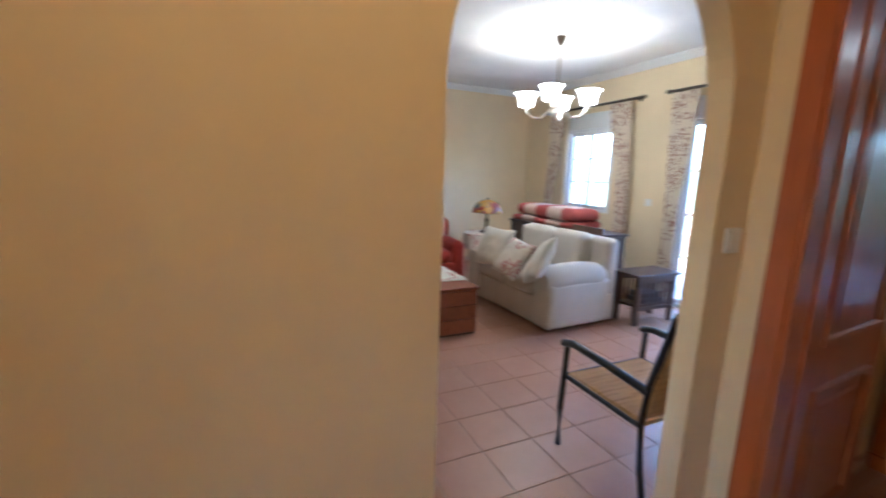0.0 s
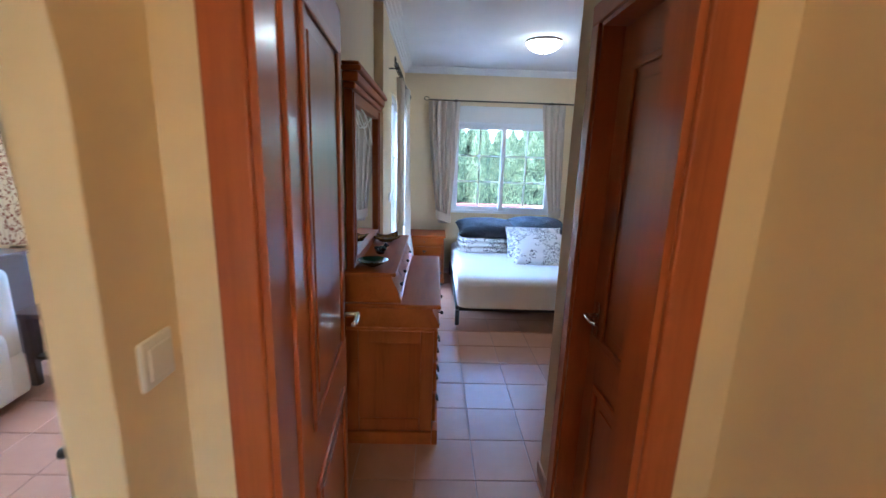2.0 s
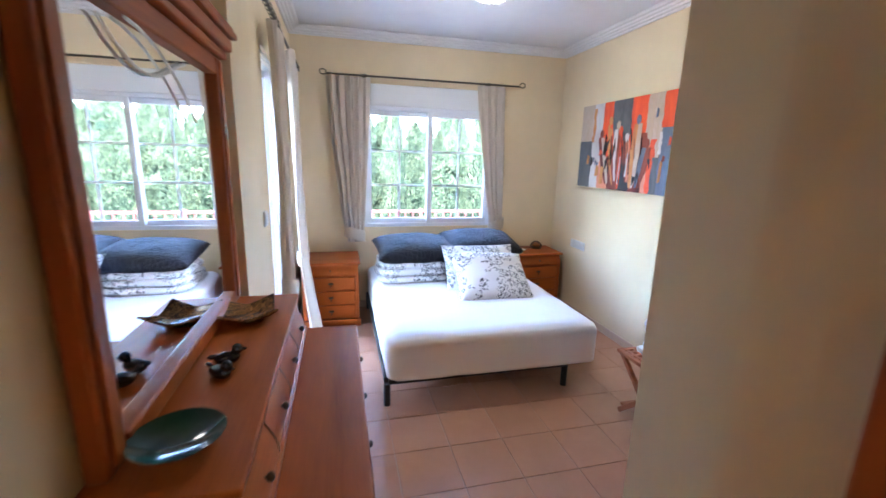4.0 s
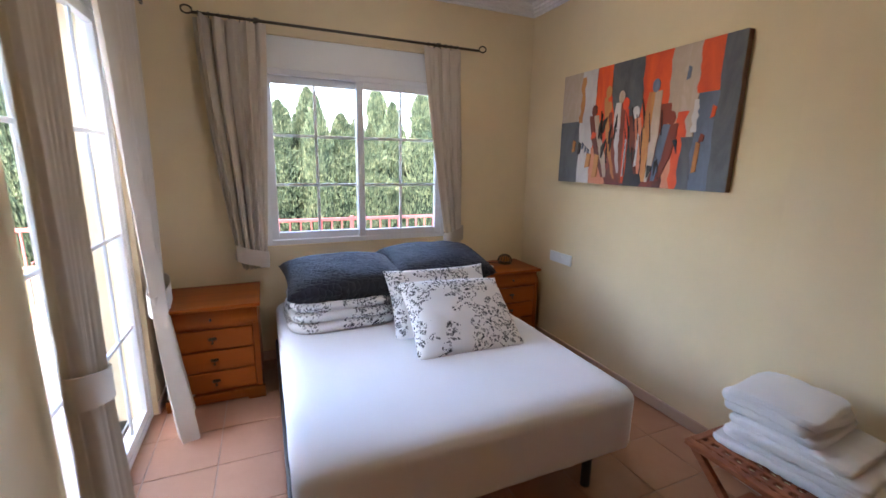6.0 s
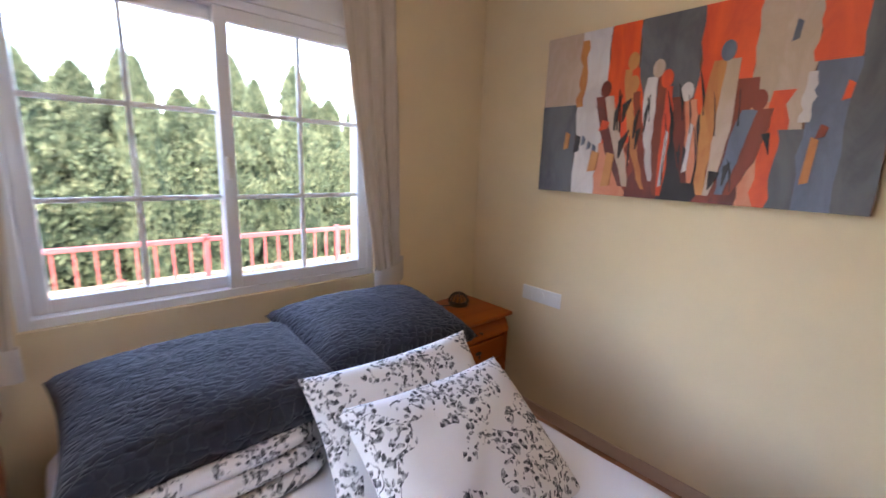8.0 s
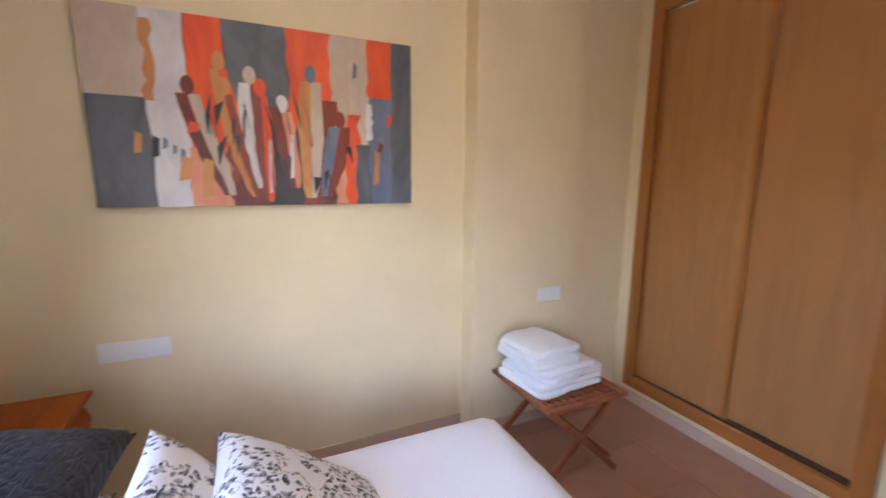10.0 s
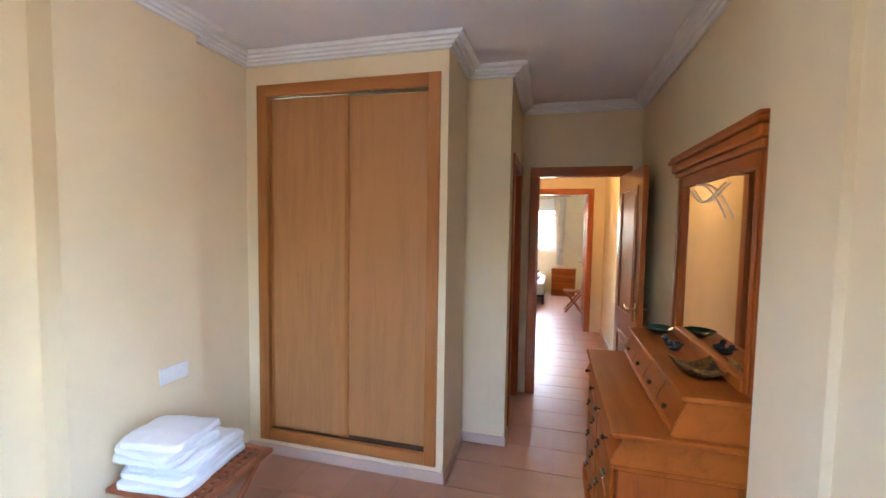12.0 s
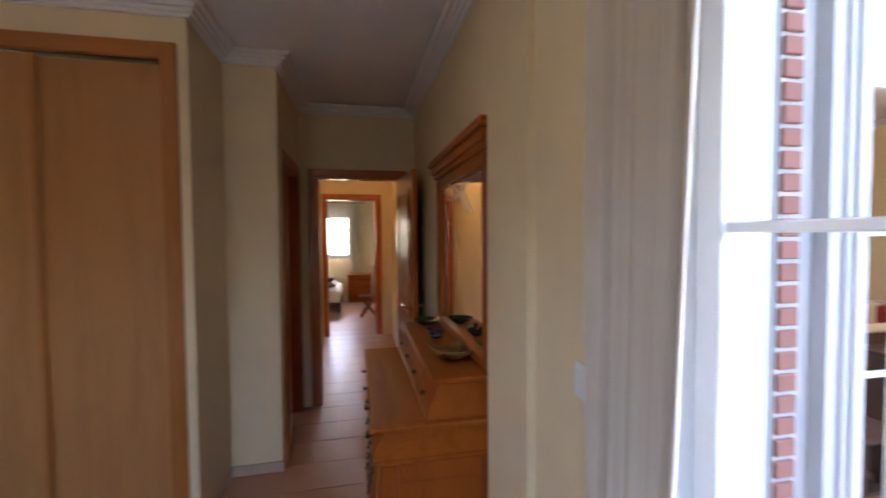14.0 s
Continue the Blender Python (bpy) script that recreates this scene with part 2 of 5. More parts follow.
# ---- mesh tools ----
def mesh_of(name, bm, mat, smooth=False):
    bmesh.ops.recalc_face_normals(bm, faces=bm.faces)
    me = bpy.data.meshes.new(name)
    bm.to_mesh(me)
    bm.free()
    me.materials.append(mat)
    if smooth:
        me.shade_smooth()
        me.set_sharp_from_angle(angle=radians(smooth if smooth > 1 else 40))
    return me


def part(name, bm, mat, parent, label="", smooth=False):
    ob = new(name, mesh_of(name, bm, mat, smooth))
    ob.parent = parent
    if label:
        tagged(ob, label)
    return ob


PLACE = Matrix.Identity(4)              # where the room being built lies


def thing(name, loc, label, category, group="", turn=0, kind=""):
    ob = new(name)
    ob.empty_display_size = 0.1
    ob.matrix_basis = PLACE @ pose(*loc, 0, 0, turn)
    return tagged(ob, label, category, group, kind)


def single(name, bm, mat, label, category, group="", loc=(0, 0, 0), turn=0, kind="", smooth=False):
    ob = new(name, mesh_of(name, bm, mat, smooth))
    ob.matrix_basis = PLACE @ pose(*loc, 0, 0, turn)
    return tagged(ob, label, category, group, kind)


def structure(name, bm, mat, label, category="", smooth=False):
    return single(name, bm, mat, label, category or name.split("_")[0], kind="structure", smooth=smooth)


def B():
    return bmesh.new()


def box(bm, a, b, bevel=0.0, seg=2):
    """A box between two corners, with rounded edges."""
    s = [max(1e-5, abs(b[i] - a[i])) for i in range(3)]
    c = [(a[i] + b[i]) / 2 for i in range(3)]
    g = bmesh.ops.create_cube(bm, size=1, matrix=Matrix.Translation(c) @ Matrix.Diagonal((*s, 1)))
    if bevel:
        e = {e for v in g["verts"] for e in v.link_edges}
        bmesh.ops.bevel(bm, geom=list(e), offset=min(bevel, min(s) * 0.49), segments=seg, profile=0.5, affect="EDGES")
    return bm


def boxes(*some, bevel=0.0):
    bm = B()
    for a, b in some:
        box(bm, a, b, bevel)
    return bm


def rod(bm, p, q, r, r2=None, seg=12):
    p, q = Vector(p), Vector(q)
    d = q - p
    m = Matrix.Translation((p + q) / 2) @ d.to_track_quat("Z", "Y").to_matrix().to_4x4()
    bmesh.ops.create_cone(bm, cap_ends=True, segments=seg, radius1=r, radius2=r if r2 is None else r2, depth=d.length, matrix=m)
    return bm


def ball(bm, c, r, scale=(1, 1, 1), seg=12):
    bmesh.ops.create_uvsphere(bm, u_segments=seg, v_segments=max(6, seg * 2 // 3), radius=r, matrix=Matrix.Translation(c) @ Matrix.Diagonal((*scale, 1)))
    return bm


def tube(bm, pts, r, seg=8):
    """A round bar along a line of points."""
    pts = [Vector(p) for p in pts]
    rings = []
    for i, p in enumerate(pts):
        d = (pts[min(i + 1, len(pts) - 1)] - pts[max(i - 1, 0)]).normalized()
        q = d.to_track_quat("Z", "Y")
        rr = r(i / (len(pts) - 1)) if callable(r) else r
        rings.append([bm.verts.new(p + q @ Vector((rr * math.cos(a), rr * math.sin(a), 0))) for a in (2 * math.pi * k / seg for k in range(seg))])
    for a, b in zip(rings, rings[1:]):
        for k in range(seg):
            bm.faces.new((a[k], a[(k + 1) % seg], b[(k + 1) % seg], b[k]))
    bm.faces.new(rings[0][::-1])
    bm.faces.new(rings[-1])
    return bm


def lathe(bm, prof, seg=32, centre=(0, 0, 0), sx=1.0, sy=1.0):
    """Turn a profile of (radius, height) round z."""
    c = Vector(centre)
    rings = [[bm.verts.new(c + Vector((max(r, 1e-4) * sx * math.cos(2 * math.pi * k / seg), max(r, 1e-4) * sy * math.sin(2 * math.pi * k / seg), z))) for k in range(seg)] for r, z in prof]
    for a, b in zip(rings, rings[1:]):
        for k in range(seg):
            bm.faces.new((a[k], a[(k + 1) % seg], b[(k + 1) % seg], b[k]))
    bm.faces.new(rings[0][::-1])
    bm.faces.new(rings[-1])
    return bm


def extrude_poly(bm, pts, axis, a, b):
    """A prism: a 2D outline pushed along an axis from a to b."""
    def at(u, v, w):
        return {"x": (w, u, v), "y": (u, w, v), "z": (u, v, w)}[axis]
    lo = [bm.verts.new(at(u, v, a)) for u, v in pts]
    hi = [bm.verts.new(at(u, v, b)) for u, v in pts]
    n = len(pts)
    bm.faces.new(lo)
    bm.faces.new(hi[::-1])
    for k in range(n):
        bm.faces.new((lo[k], lo[(k + 1) % n], hi[(k + 1) % n], hi[k]))
    return bm


def sheet(bm, f, nu, nv, thick=0.0):
    """A surface f(u, v) with 0 <= u, v <= 1; thick closes it into a slab along its normals."""
    g = [[bm.verts.new(f(i / nu, j / nv)) for j in range(nv + 1)] for i in range(nu + 1)]
    faces = [bm.faces.new((g[i][j], g[i + 1][j], g[i + 1][j + 1], g[i][j + 1])) for i in range(nu) for j in range(nv)]
    if thick:
        bmesh.ops.recalc_face_normals(bm, faces=faces)
        bmesh.ops.solidify(bm, geom=faces, thickness=thick)
    return bm


def pillow_mesh(bm, w, h, d, n=18, wrinkle=0.012, seed=0):
    """A stuffed cushion lying flat: w by h, d thick, with pinched corners."""
    for side in (1, -1):
        def f(u, v):
            x, y = u * 2 - 1, v * 2 - 1
            edge = max(0.0, (1 - abs(x) ** 2.6) * (1 - abs(y) ** 2.6))
            z = side * d / 2 * edge ** 0.42
            pull = 1 - 0.07 * (1 - abs(x) ** 2) * abs(y) ** 3, 1 - 0.07 * (1 - abs(y) ** 2) * abs(x) ** 3
            wob = noise.noise(Vector((x * 2.2 + seed, y * 2.2, side))) * wrinkle * edge + noise.noise(Vector((x * 6 + seed, y * 6, side))) * wrinkle * 0.4 * edge
            return Vector((x * w / 2 * pull[1], y * h / 2 * pull[0], z + wob))
        sheet(bm, f, n, n)
    bmesh.ops.remove_doubles(bm, verts=bm.verts, dist=0.0005)
    return bm
# ---- the shell ----
XL, XT, XR, YW = -0.915, -0.875, 1.87, 5.94          # bedroom: side walls and window wall
H = 2.668                                # ceilings
HL = 2.69
LIVING = Matrix.Translation((-0.016, 0.15, 0)) @ Matrix.Scale(1.03, 4)
FAR = Matrix.Translation((-0.08, -0.38, 0))
YD0, YD1 = 1.06, 1.152                    # the wall of the bedroom door
YF0, YF1 = -1.56, -1.44                  # the wall of the far room's door
XP = 0.112                               # wall beside the bedroom entrance
YP, XV, YV = 2.17, 0.425, 2.71            # pier, wardrobe's side, wardrobe's front wall
YL = 3.62                                # living room window wall
FLOORS = []


def room_floor(name, x0, y0, x1, y1, label, x_line=-0.222, y_line=2.42, size=0.305):
    slab = structure(name, boxes(((x0, y0, -0.12), (x1, y1, -0.004))), GROUT, label, "floor")
    FLOORS.append((slab, x0, y0, x1, y1, x_line, y_line, size))
    return slab


room_floor("floor_bedroom", -1.0, 1.09, 1.87, 5.94, "terracotta-coloured ceramic tile floor with pale joints")
room_floor("floor_hall", -0.96, -1.5, 0.112, 1.09, "terracotta-coloured ceramic tile floor of the hall")
room_floor("floor_living", -6.14, -0.47, -0.96, 3.95, "terracotta-coloured ceramic tile floor of the living room")
room_floor("floor_far_room", -1.08, -4.98, 1.42, -1.5, "terracotta-coloured ceramic tile floor of the far room")

WX0, WX1, WZ0, WZ1 = -0.24, 1.11, 0.845, 2.23      # bedroom window opening
TY0, TY1, TZ = 4.34, 5.44, 2.14                   # terrace door opening
structure("wall_window", boxes(
    ((-1.13, YW, 0), (WX0, YW + 0.25, H)), ((WX1, YW, 0), (2.05, YW + 0.25, H)),
    ((WX0, YW, 0), (WX1, YW + 0.25, WZ0)), ((WX0, YW, WZ1), (WX1, YW + 0.25, H))), WALL, "cream-yellow plastered wall round the bedroom window", "wall")
structure("wall_picture", boxes(
    ((XR, 3.867, 0), (2.05, YW, H)), ((1.733, 3.178, 0), (2.05, 3.867, H)), ((1.808, 2.59, 0), (2.05, 3.178, H))), WALL,
    "cream-yellow plastered bedroom wall with a shallow column", "wall")
structure("wall_wardrobe", boxes(
    ((XV, 2.59, 0), (0.525, YV, H)), ((1.66, 2.59, 0), (1.808, YV, H)), ((0.525, 2.59, 2.415), (1.66, YV, H)), ((0.525, 2.59, 0), (1.66, YV, 0.16)),
    ((XV, YP, 0), (XV + 0.12, 2.59, H))), WALL, "cream-yellow plastered wall round the built-in wardrobe", "wall")
structure("wall_wardrobe_back", boxes(((XV + 0.12, 2.05, 0), (2.05, 2.15, H))), WALL, "plain wall behind the built-in wardrobe", "wall")
structure("wall_corridor", boxes(
    ((XP, 1.936, 0), (XP + 0.12, YP, H)), ((XP + 0.12, 2.04, 0), (XV + 0.12, YP, H)), ((XP, YD1, 0), (XP + 0.12, 1.231, H)), ((XP, 1.231, 2.055), (XP + 0.12, 1.936, H))), WALL,
    "cream-yellow plastered wall beside the bedroom entrance", "wall")
structure("wall_bedroom_door", boxes(
    ((-0.922, YD0, 0), (-0.775, YD1, H)), ((-0.035, YD0, 0), (0.215, YD1, H)), ((-0.775, YD0, 2.055), (-0.035, YD1, H))), WALL,
    "cream-yellow plastered wall round the bedroom door", "wall")


def arch_wall():
    bm = B()
    x0, x1, ya, yb, zs = -1.005, -0.922, -0.056, 0.895, 1.607
    yc, ry, rz = (ya + yb) / 2, (yb - ya) / 2, 0.505
    box(bm, (x0, YF1, 0), (x1, ya, H))
    box(bm, (x0, yb, 0), (x1, YD1, H))
    box(bm, (x0, YD1, 0), (XL, 3.50, H))
    n = 28
    arc = [(yc - ry * math.cos(math.pi * k / n), zs + rz * math.sin(math.pi * k / n)) for k in range(n + 1)]
    for (y0, z0), (y1, z1) in zip(arc, arc[1:]):
        vs = [bm.verts.new((x, y, z)) for x in (x0, x1) for y, z in ((y0, z0), (y1, z1), (y1, H), (y0, H))]
        for q in ((0, 1, 2, 3), (7, 6, 5, 4), (0, 4, 5, 1), (2, 6, 7, 3)):
            bm.faces.new([vs[k] for k in q])
    bmesh.ops.remove_doubles(bm, verts=bm.verts, dist=0.0001)
    return bm


structure("wall_arch", arch_wall(), WALL, "cream-yellow plastered hall wall with a round-headed archway", "wall")
structure("wall_terrace_door", boxes(
    ((-1.13, 3.50, 0), (-0.85, 3.87, H)), ((-1.13, 3.87, 0), (XT, TY0, H)), ((-1.13, TY1, 0), (XT, YW, H)), ((-1.13, TY0, TZ), (XT, TY1, H))), WALL,
    "cream-yellow plastered bedroom wall round the terrace door", "wall")
structure("wall_hall", boxes(((0.112, YF1, 0), (0.24, YD0, H))), WALL, "cream-yellow plastered hall wall", "wall")
structure("wall_far_door", boxes(
    ((-2.0, YF0, 0), (-0.70, YF1, H)), ((0.06, YF0, 0), (1.6, YF1, H)), ((-0.70, YF0, 2.08), (0.06, YF1, H))), WALL, "cream-yellow plastered wall round the far door", "wall")
PLACE = FAR
structure("wall_far_window", boxes(
    ((-1.1, -4.85, 0), (-0.22, -4.6, H)), ((0.80, -4.85, 0), (1.6, -4.6, H)), ((-0.22, -4.85, 0), (0.80, -4.6, 0.98)), ((-0.22, -4.85, 2.2), (0.80, -4.6, H))), WALL,
    "cream-yellow plastered wall round the far room's window", "wall")
structure("wall_far_sides", boxes(((-1.1, -4.6, 0), (-1.0, YF0 + 0.38, H)), ((1.5, -4.6, 0), (1.6, YF0 + 0.38, H))), WALL, "cream-yellow side walls of the far room", "wall")
PLACE = LIVING
structure("wall_living_window", boxes(
    ((-6.1, YL, 0), (-5.0, YL + 0.2, HL)), ((-4.1, YL, 0), (-3.16, YL + 0.2, HL)), ((-1.70, YL, 0), (-1.13, YL + 0.2, HL)),
    ((-5.0, YL, 0), (-4.1, YL + 0.2, 0.93)), ((-5.0, YL, 2.24), (-4.1, YL + 0.2, HL)), ((-3.16, YL, 2.24), (-1.70, YL + 0.2, HL))), WALL,
    "cream-yellow plastered living room wall with window and terrace door", "wall")
structure("wall_living_sides", boxes(((-6.1, -0.6, 0), (-5.95, YL, HL)), ((-6.1, -0.75, 0), (-0.96, -0.6, HL)), ((-1.13, 3.36, 0), (-0.965, 3.44, HL))), WALL,
    "cream-yellow plastered living room walls", "wall")
PLACE = Matrix.Identity(4)
structure("ceiling_bedroom", boxes(((-1.13, 1.09, H), (2.05, 6.19, H + 0.08))), CEIL, "flat white painted bedroom ceiling", "ceiling")
structure("ceiling_hall", boxes(((-1.015, -5.3, H), (1.6, 1.09, H + 0.08))), CEIL, "flat white painted hall ceiling", "ceiling")
PLACE = LIVING
structure("ceiling_living", boxes(((-6.1, -0.75, HL), (-0.97, 3.82, HL + 0.1))), CEIL, "flat white painted living room ceiling", "ceiling")
PLACE = Matrix.Identity(4)
structure("roof", boxes(((-6.8, -5.6, 2.90), (2.4, 4.45, 3.08)), ((-1.5, 4.45, 2.90), (2.4, 6.6, 3.08))), EXT, "flat roof slab over the house", "roof")


def cornice(name, line, label, z=H, out=0.10, drop=0.068):
    """A stepped plaster moulding along a line of wall points; the room lies to the left of the line."""
    prof = [(0.0, -drop), (0.018, -drop), (0.022, -drop + 0.014), (0.04, -drop + 0.016), (0.045, -drop + 0.030), (0.062, -drop + 0.032), (0.068, -drop + 0.046), (out - 0.01, -drop + 0.048), (out, -0.008), (out, 0.0), (0.0, 0.0)]
    bm = B()
    pts = [Vector((x, y, 0)) for x, y in line]
    closed = (pts[0] - pts[-1]).length < 1e-6
    if closed:
        pts = pts[:-1]
    rows = []
    for i, p in enumerate(pts):
        dirs = []
        if i > 0 or closed:
            dirs.append((p - pts[i - 1]).normalized())
        if i < len(pts) - 1 or closed:
            dirs.append((pts[(i + 1) % len(pts)] - p).normalized())
        ns = [Vector((-d.y, d.x, 0)) for d in dirs]
        m = ns[0] if len(ns) == 1 else (ns[0] + ns[1]) / (1 + ns[0].dot(ns[1]))
        rows.append([bm.verts.new(p + m * o + Vector((0, 0, z - 0.002 + h))) for o, h in prof])
    n = len(prof)
    pairs = list(zip(rows, rows[1:])) + ([(rows[-1], rows[0])] if closed else [])
    for a, b in pairs:
        for k in range(n):
            bm.faces.new((a[k], a[(k + 1) % n], b[(k + 1) % n], b[k]))
    if not closed:
        bm.faces.new(rows[0])
        bm.faces.new(rows[-1][::-1])
    return structure(name, bm, CORNICE, label, "cornice")


# the room lies on the left when the line runs anticlockwise
cornice("trim_bedroom", [(XP, YD1), (XP, YP), (XV, YP), (XV, YV), (1.808, YV), (1.808, 3.178), (1.733, 3.178), (1.733, 3.867), (XR, 3.867), (XR, YW), (XT, YW), (XT, 3.87), (-0.85, 3.87), (-0.85, 3.50), (XL, 3.50), (XL, YD1), (XP, YD1)], "white stepped plaster cornice of the bedroom")
PLACE = LIVING
cornice("trim_living", [(-1.13, YL), (-5.95, YL), (-5.95, -0.6)], "white plaster cornice of the living room", HL)
PLACE = Matrix.Identity(4)


def skirting(name, runs, label, h=0.07, t=0.011):
    """Low tile skirting: runs of (x0, y0, x1, y1) with the room on the left."""
    bm = B()
    for x0, y0, x1, y1 in runs:
        d = Vector((x1 - x0, y1 - y0, 0)).normalized()
        nrm = Vector((-d.y, d.x, 0)) * t
        a, b = (min(x0, x1, x0 + nrm.x, x1 + nrm.x), min(y0, y1, y0 + nrm.y, y1 + nrm.y)), (max(x0, x1, x0 + nrm.x, x1 + nrm.x), max(y0, y1, y0 + nrm.y, y1 + nrm.y))
        box(bm, (*a, 0.0), (*b, h), 0.003, 1)
    return structure(name, bm, SKIRT, label, "skirting")


skirting("baseboard_bedroom", [(XP, 2.002, XP, YP + 0.011), (XP - 0.011, YP, XV, YP), (XV, YP + 0.011, XV, YV + 0.011), (XV - 0.011, YV, 1.797, YV), (1.808, YV, 1.808, 3.178), (1.733, 3.178, 1.733, 3.867), (XR, 3.867, XR, YW),
                               (XR, YW, XT, YW), (XT, YW, XT, TY1), (XT, TY0, XT, 3.87), (-0.85, 3.87, -0.85, 3.50), (XL, 3.50, XL, 1.2)], "low terracotta tile skirting of the bedroom")
skirting("baseboard_hall", [(-0.922, YD0, -0.922, 0.895), (-0.922, -0.056, -0.922, YF1), (0.112, YF1, 0.112, YD0)], "low terracotta tile skirting of the hall")
PLACE = LIVING
skirting("baseboard_living", [(-3.18, YL, -5.95, YL), (-5.95, YL, -5.95, -0.6)], "low terracotta tile skirting of the living room")
PLACE = Matrix.Identity(4)

# outside
GRASS = plaster("dry_grassy_ground", (0.16, 0.17, 0.08), 0.95, 1.0)
PAVE = plaster("pale_terrace_paving", (0.36, 0.30, 0.25), 0.8, 0.6)
structure("ground", boxes(((-400, -400, -0.5), (400, 400, -0.30))), GRASS, "dry grassy ground around the house", "ground")
structure("terrace", boxes(((-9.0, 4.08, -0.296), (-1.13, 8.2, -0.22)), ((-1.13, 6.19, -0.296), (4.5, 8.2, -0.22))), PAVE, "pale paved terrace outside the bedroom", "terrace")
PLACE = LIVING
structure("facade_living", boxes(
    ((-6.1, YL + 0.201, -0.2), (-5.0, YL + 0.214, HL)), ((-4.1, YL + 0.201, -0.2), (-3.16, YL + 0.214, HL)), ((-1.70, YL + 0.201, -0.2), (-1.145, YL + 0.214, HL)),
    ((-5.0, YL + 0.201, -0.2), (-4.1, YL + 0.214, 0.93)), ((-5.0, YL + 0.201, 2.24), (-4.1, YL + 0.214, HL)), ((-3.16, YL + 0.201, 2.24), (-1.70, YL + 0.214, HL))), EXT, "white rendered outer face of the living room", "facade")
PLACE = Matrix.Identity(4)
structure("facade_bedroom", boxes(
    ((-1.144, 4.10, -0.2), (-1.131, TY0, HL)), ((-1.144, TY1, -0.2), (-1.131, YW + 0.262, HL)), ((-1.144, TY0, TZ), (-1.131, TY1, HL))), EXT, "white rendered outer face of the bedroom", "facade")


# ---- doors and windows ----
def door_leaf(parent, w, h, t=0.036, lever=1.0, keyside=1):
    """A panelled leaf: hinge at x=0, runs to x=w; its faces look to -y and +y."""
    leaf = part("leaf", boxes(((0, -t / 2, 0.012), (w, t / 2, h)), bevel=0.003), DOORW, parent)
    for z0, z1 in ((0.16, 0.72), (0.88, h - 0.13)):
        for s in (-1, 1):
            y = s * t / 2
            bm = B()
            a, b = 0.105, w - 0.105
            for p, q in (((a, z0), (b, z0 + 0.03)), ((a, z1 - 0.03), (b, z1)), ((a, z0 + 0.03), (a + 0.03, z1 - 0.03)), ((b - 0.03, z0 + 0.03), (b, z1 - 0.03))):
                box(bm, (p[0], min(y, y + s * 0.011), p[1]), (q[0], max(y, y + s * 0.011), q[1]), 0.005, 2)
            part("panel_moulding", bm, DOORX, leaf)
            bm = B()
            box(bm, (a + 0.07, min(y, y + s * 0.006), z0 + 0.07), (b - 0.07, max(y, y + s * 0.006), z1 - 0.07), 0.005, 2)
            part("raised_panel", bm, DOORW, leaf)
    for s in (-1, 1):
        hz, hx = 0.985, w - 0.055
        bm = B()
        box(bm, (hx - 0.018, min(s * t / 2, s * (t / 2 + 0.006)), hz - 0.09), (hx + 0.018, max(s * t / 2, s * (t / 2 + 0.006)), hz + 0.05), 0.003)
        rod(bm, (hx, s * t / 2, hz), (hx, s * (t / 2 + 0.05), hz), 0.009)
        tube(bm, [(hx + 0.004, s * (t / 2 + 0.05), hz), (hx - 0.03, s * (t / 2 + 0.054), hz + 0.004), (hx - 0.07, s * (t / 2 + 0.052), hz - 0.004), (hx - 0.115, s * (t / 2 + 0.05), hz + 0.008)], 0.009)
        part("handle", bm, CHROME, leaf, "nickel lever handle on a plate", smooth=True)
    return leaf


def hinge(parent, x, y, z):
    bm = rod(B(), (x, y, z - 0.045), (x, y, z + 0.045), 0.008)
    ball(bm, (x, y, z + 0.05), 0.007)
    ball(bm, (x, y, z - 0.05), 0.007)
    part("hinge", bm, CHROME, parent, "nickel pin hinge", smooth=True)


def door_frame(parent, w, h, depth, cas=0.072):
    """Lining and casings for an opening w by h through a wall of that depth; local x along the wall, y through it."""
    lin = 0.022
    part("lining", boxes(((0, -0.004, 0), (lin, depth + 0.004, h)), ((w - lin, -0.004, 0), (w, depth + 0.004, h)), ((lin, -0.004, h - lin), (w - lin, depth + 0.004, h))), DOORW, parent)
    for y0, y1 in ((-0.016, -0.001), (depth + 0.001, depth + 0.016)):
        for x0, x1 in ((-cas + 0.008, 0.008), (w - 0.008, w + cas - 0.008)):
            part("casing", box(B(), (x0, y0, 0), (x1, y1, h - 0.008), 0.005), DOORW, parent)
        part("head_casing", box(B(), (-cas + 0.008, y0, h - 0.007), (w + cas - 0.008, y1, h + cas - 0.008), 0.005), DOORX, parent)


d1 = thing("door_1", (-0.775, YD0, 0), "open reddish-brown panelled bedroom door folded back beside the dresser", "door", kind="structure")
door_frame(d1, 0.74, 2.055, YD1 - YD0)
leaf1 = door_leaf(d1, 0.70, 2.03)
leaf1.matrix_basis = pose(0.012, YD1 - YD0 + 0.01, 0, 0, 0, 94)
for z in (0.28, 1.05, 1.80):
    hinge(d1, 0.012, YD1 - YD0 + 0.014, z)
d2 = thing("door_2", (XP, 1.936, 0), "closed reddish-brown panelled door beside the bedroom entrance", "door", kind="structure", turn=-90)
door_frame(d2, 0.705, 2.055, 0.12)
leaf2 = door_leaf(d2, 0.66, 2.03)
leaf2.matrix_basis = pose(0.682, 0.092, 0, 0, 0, 180)
d3 = thing("door_3", (-0.70, YF0, 0), "open reddish-brown door of the far room", "door", kind="structure")
door_frame(d3, 0.76, 2.08, 0.12)
leaf3 = door_leaf(d3, 0.71, 2.055)
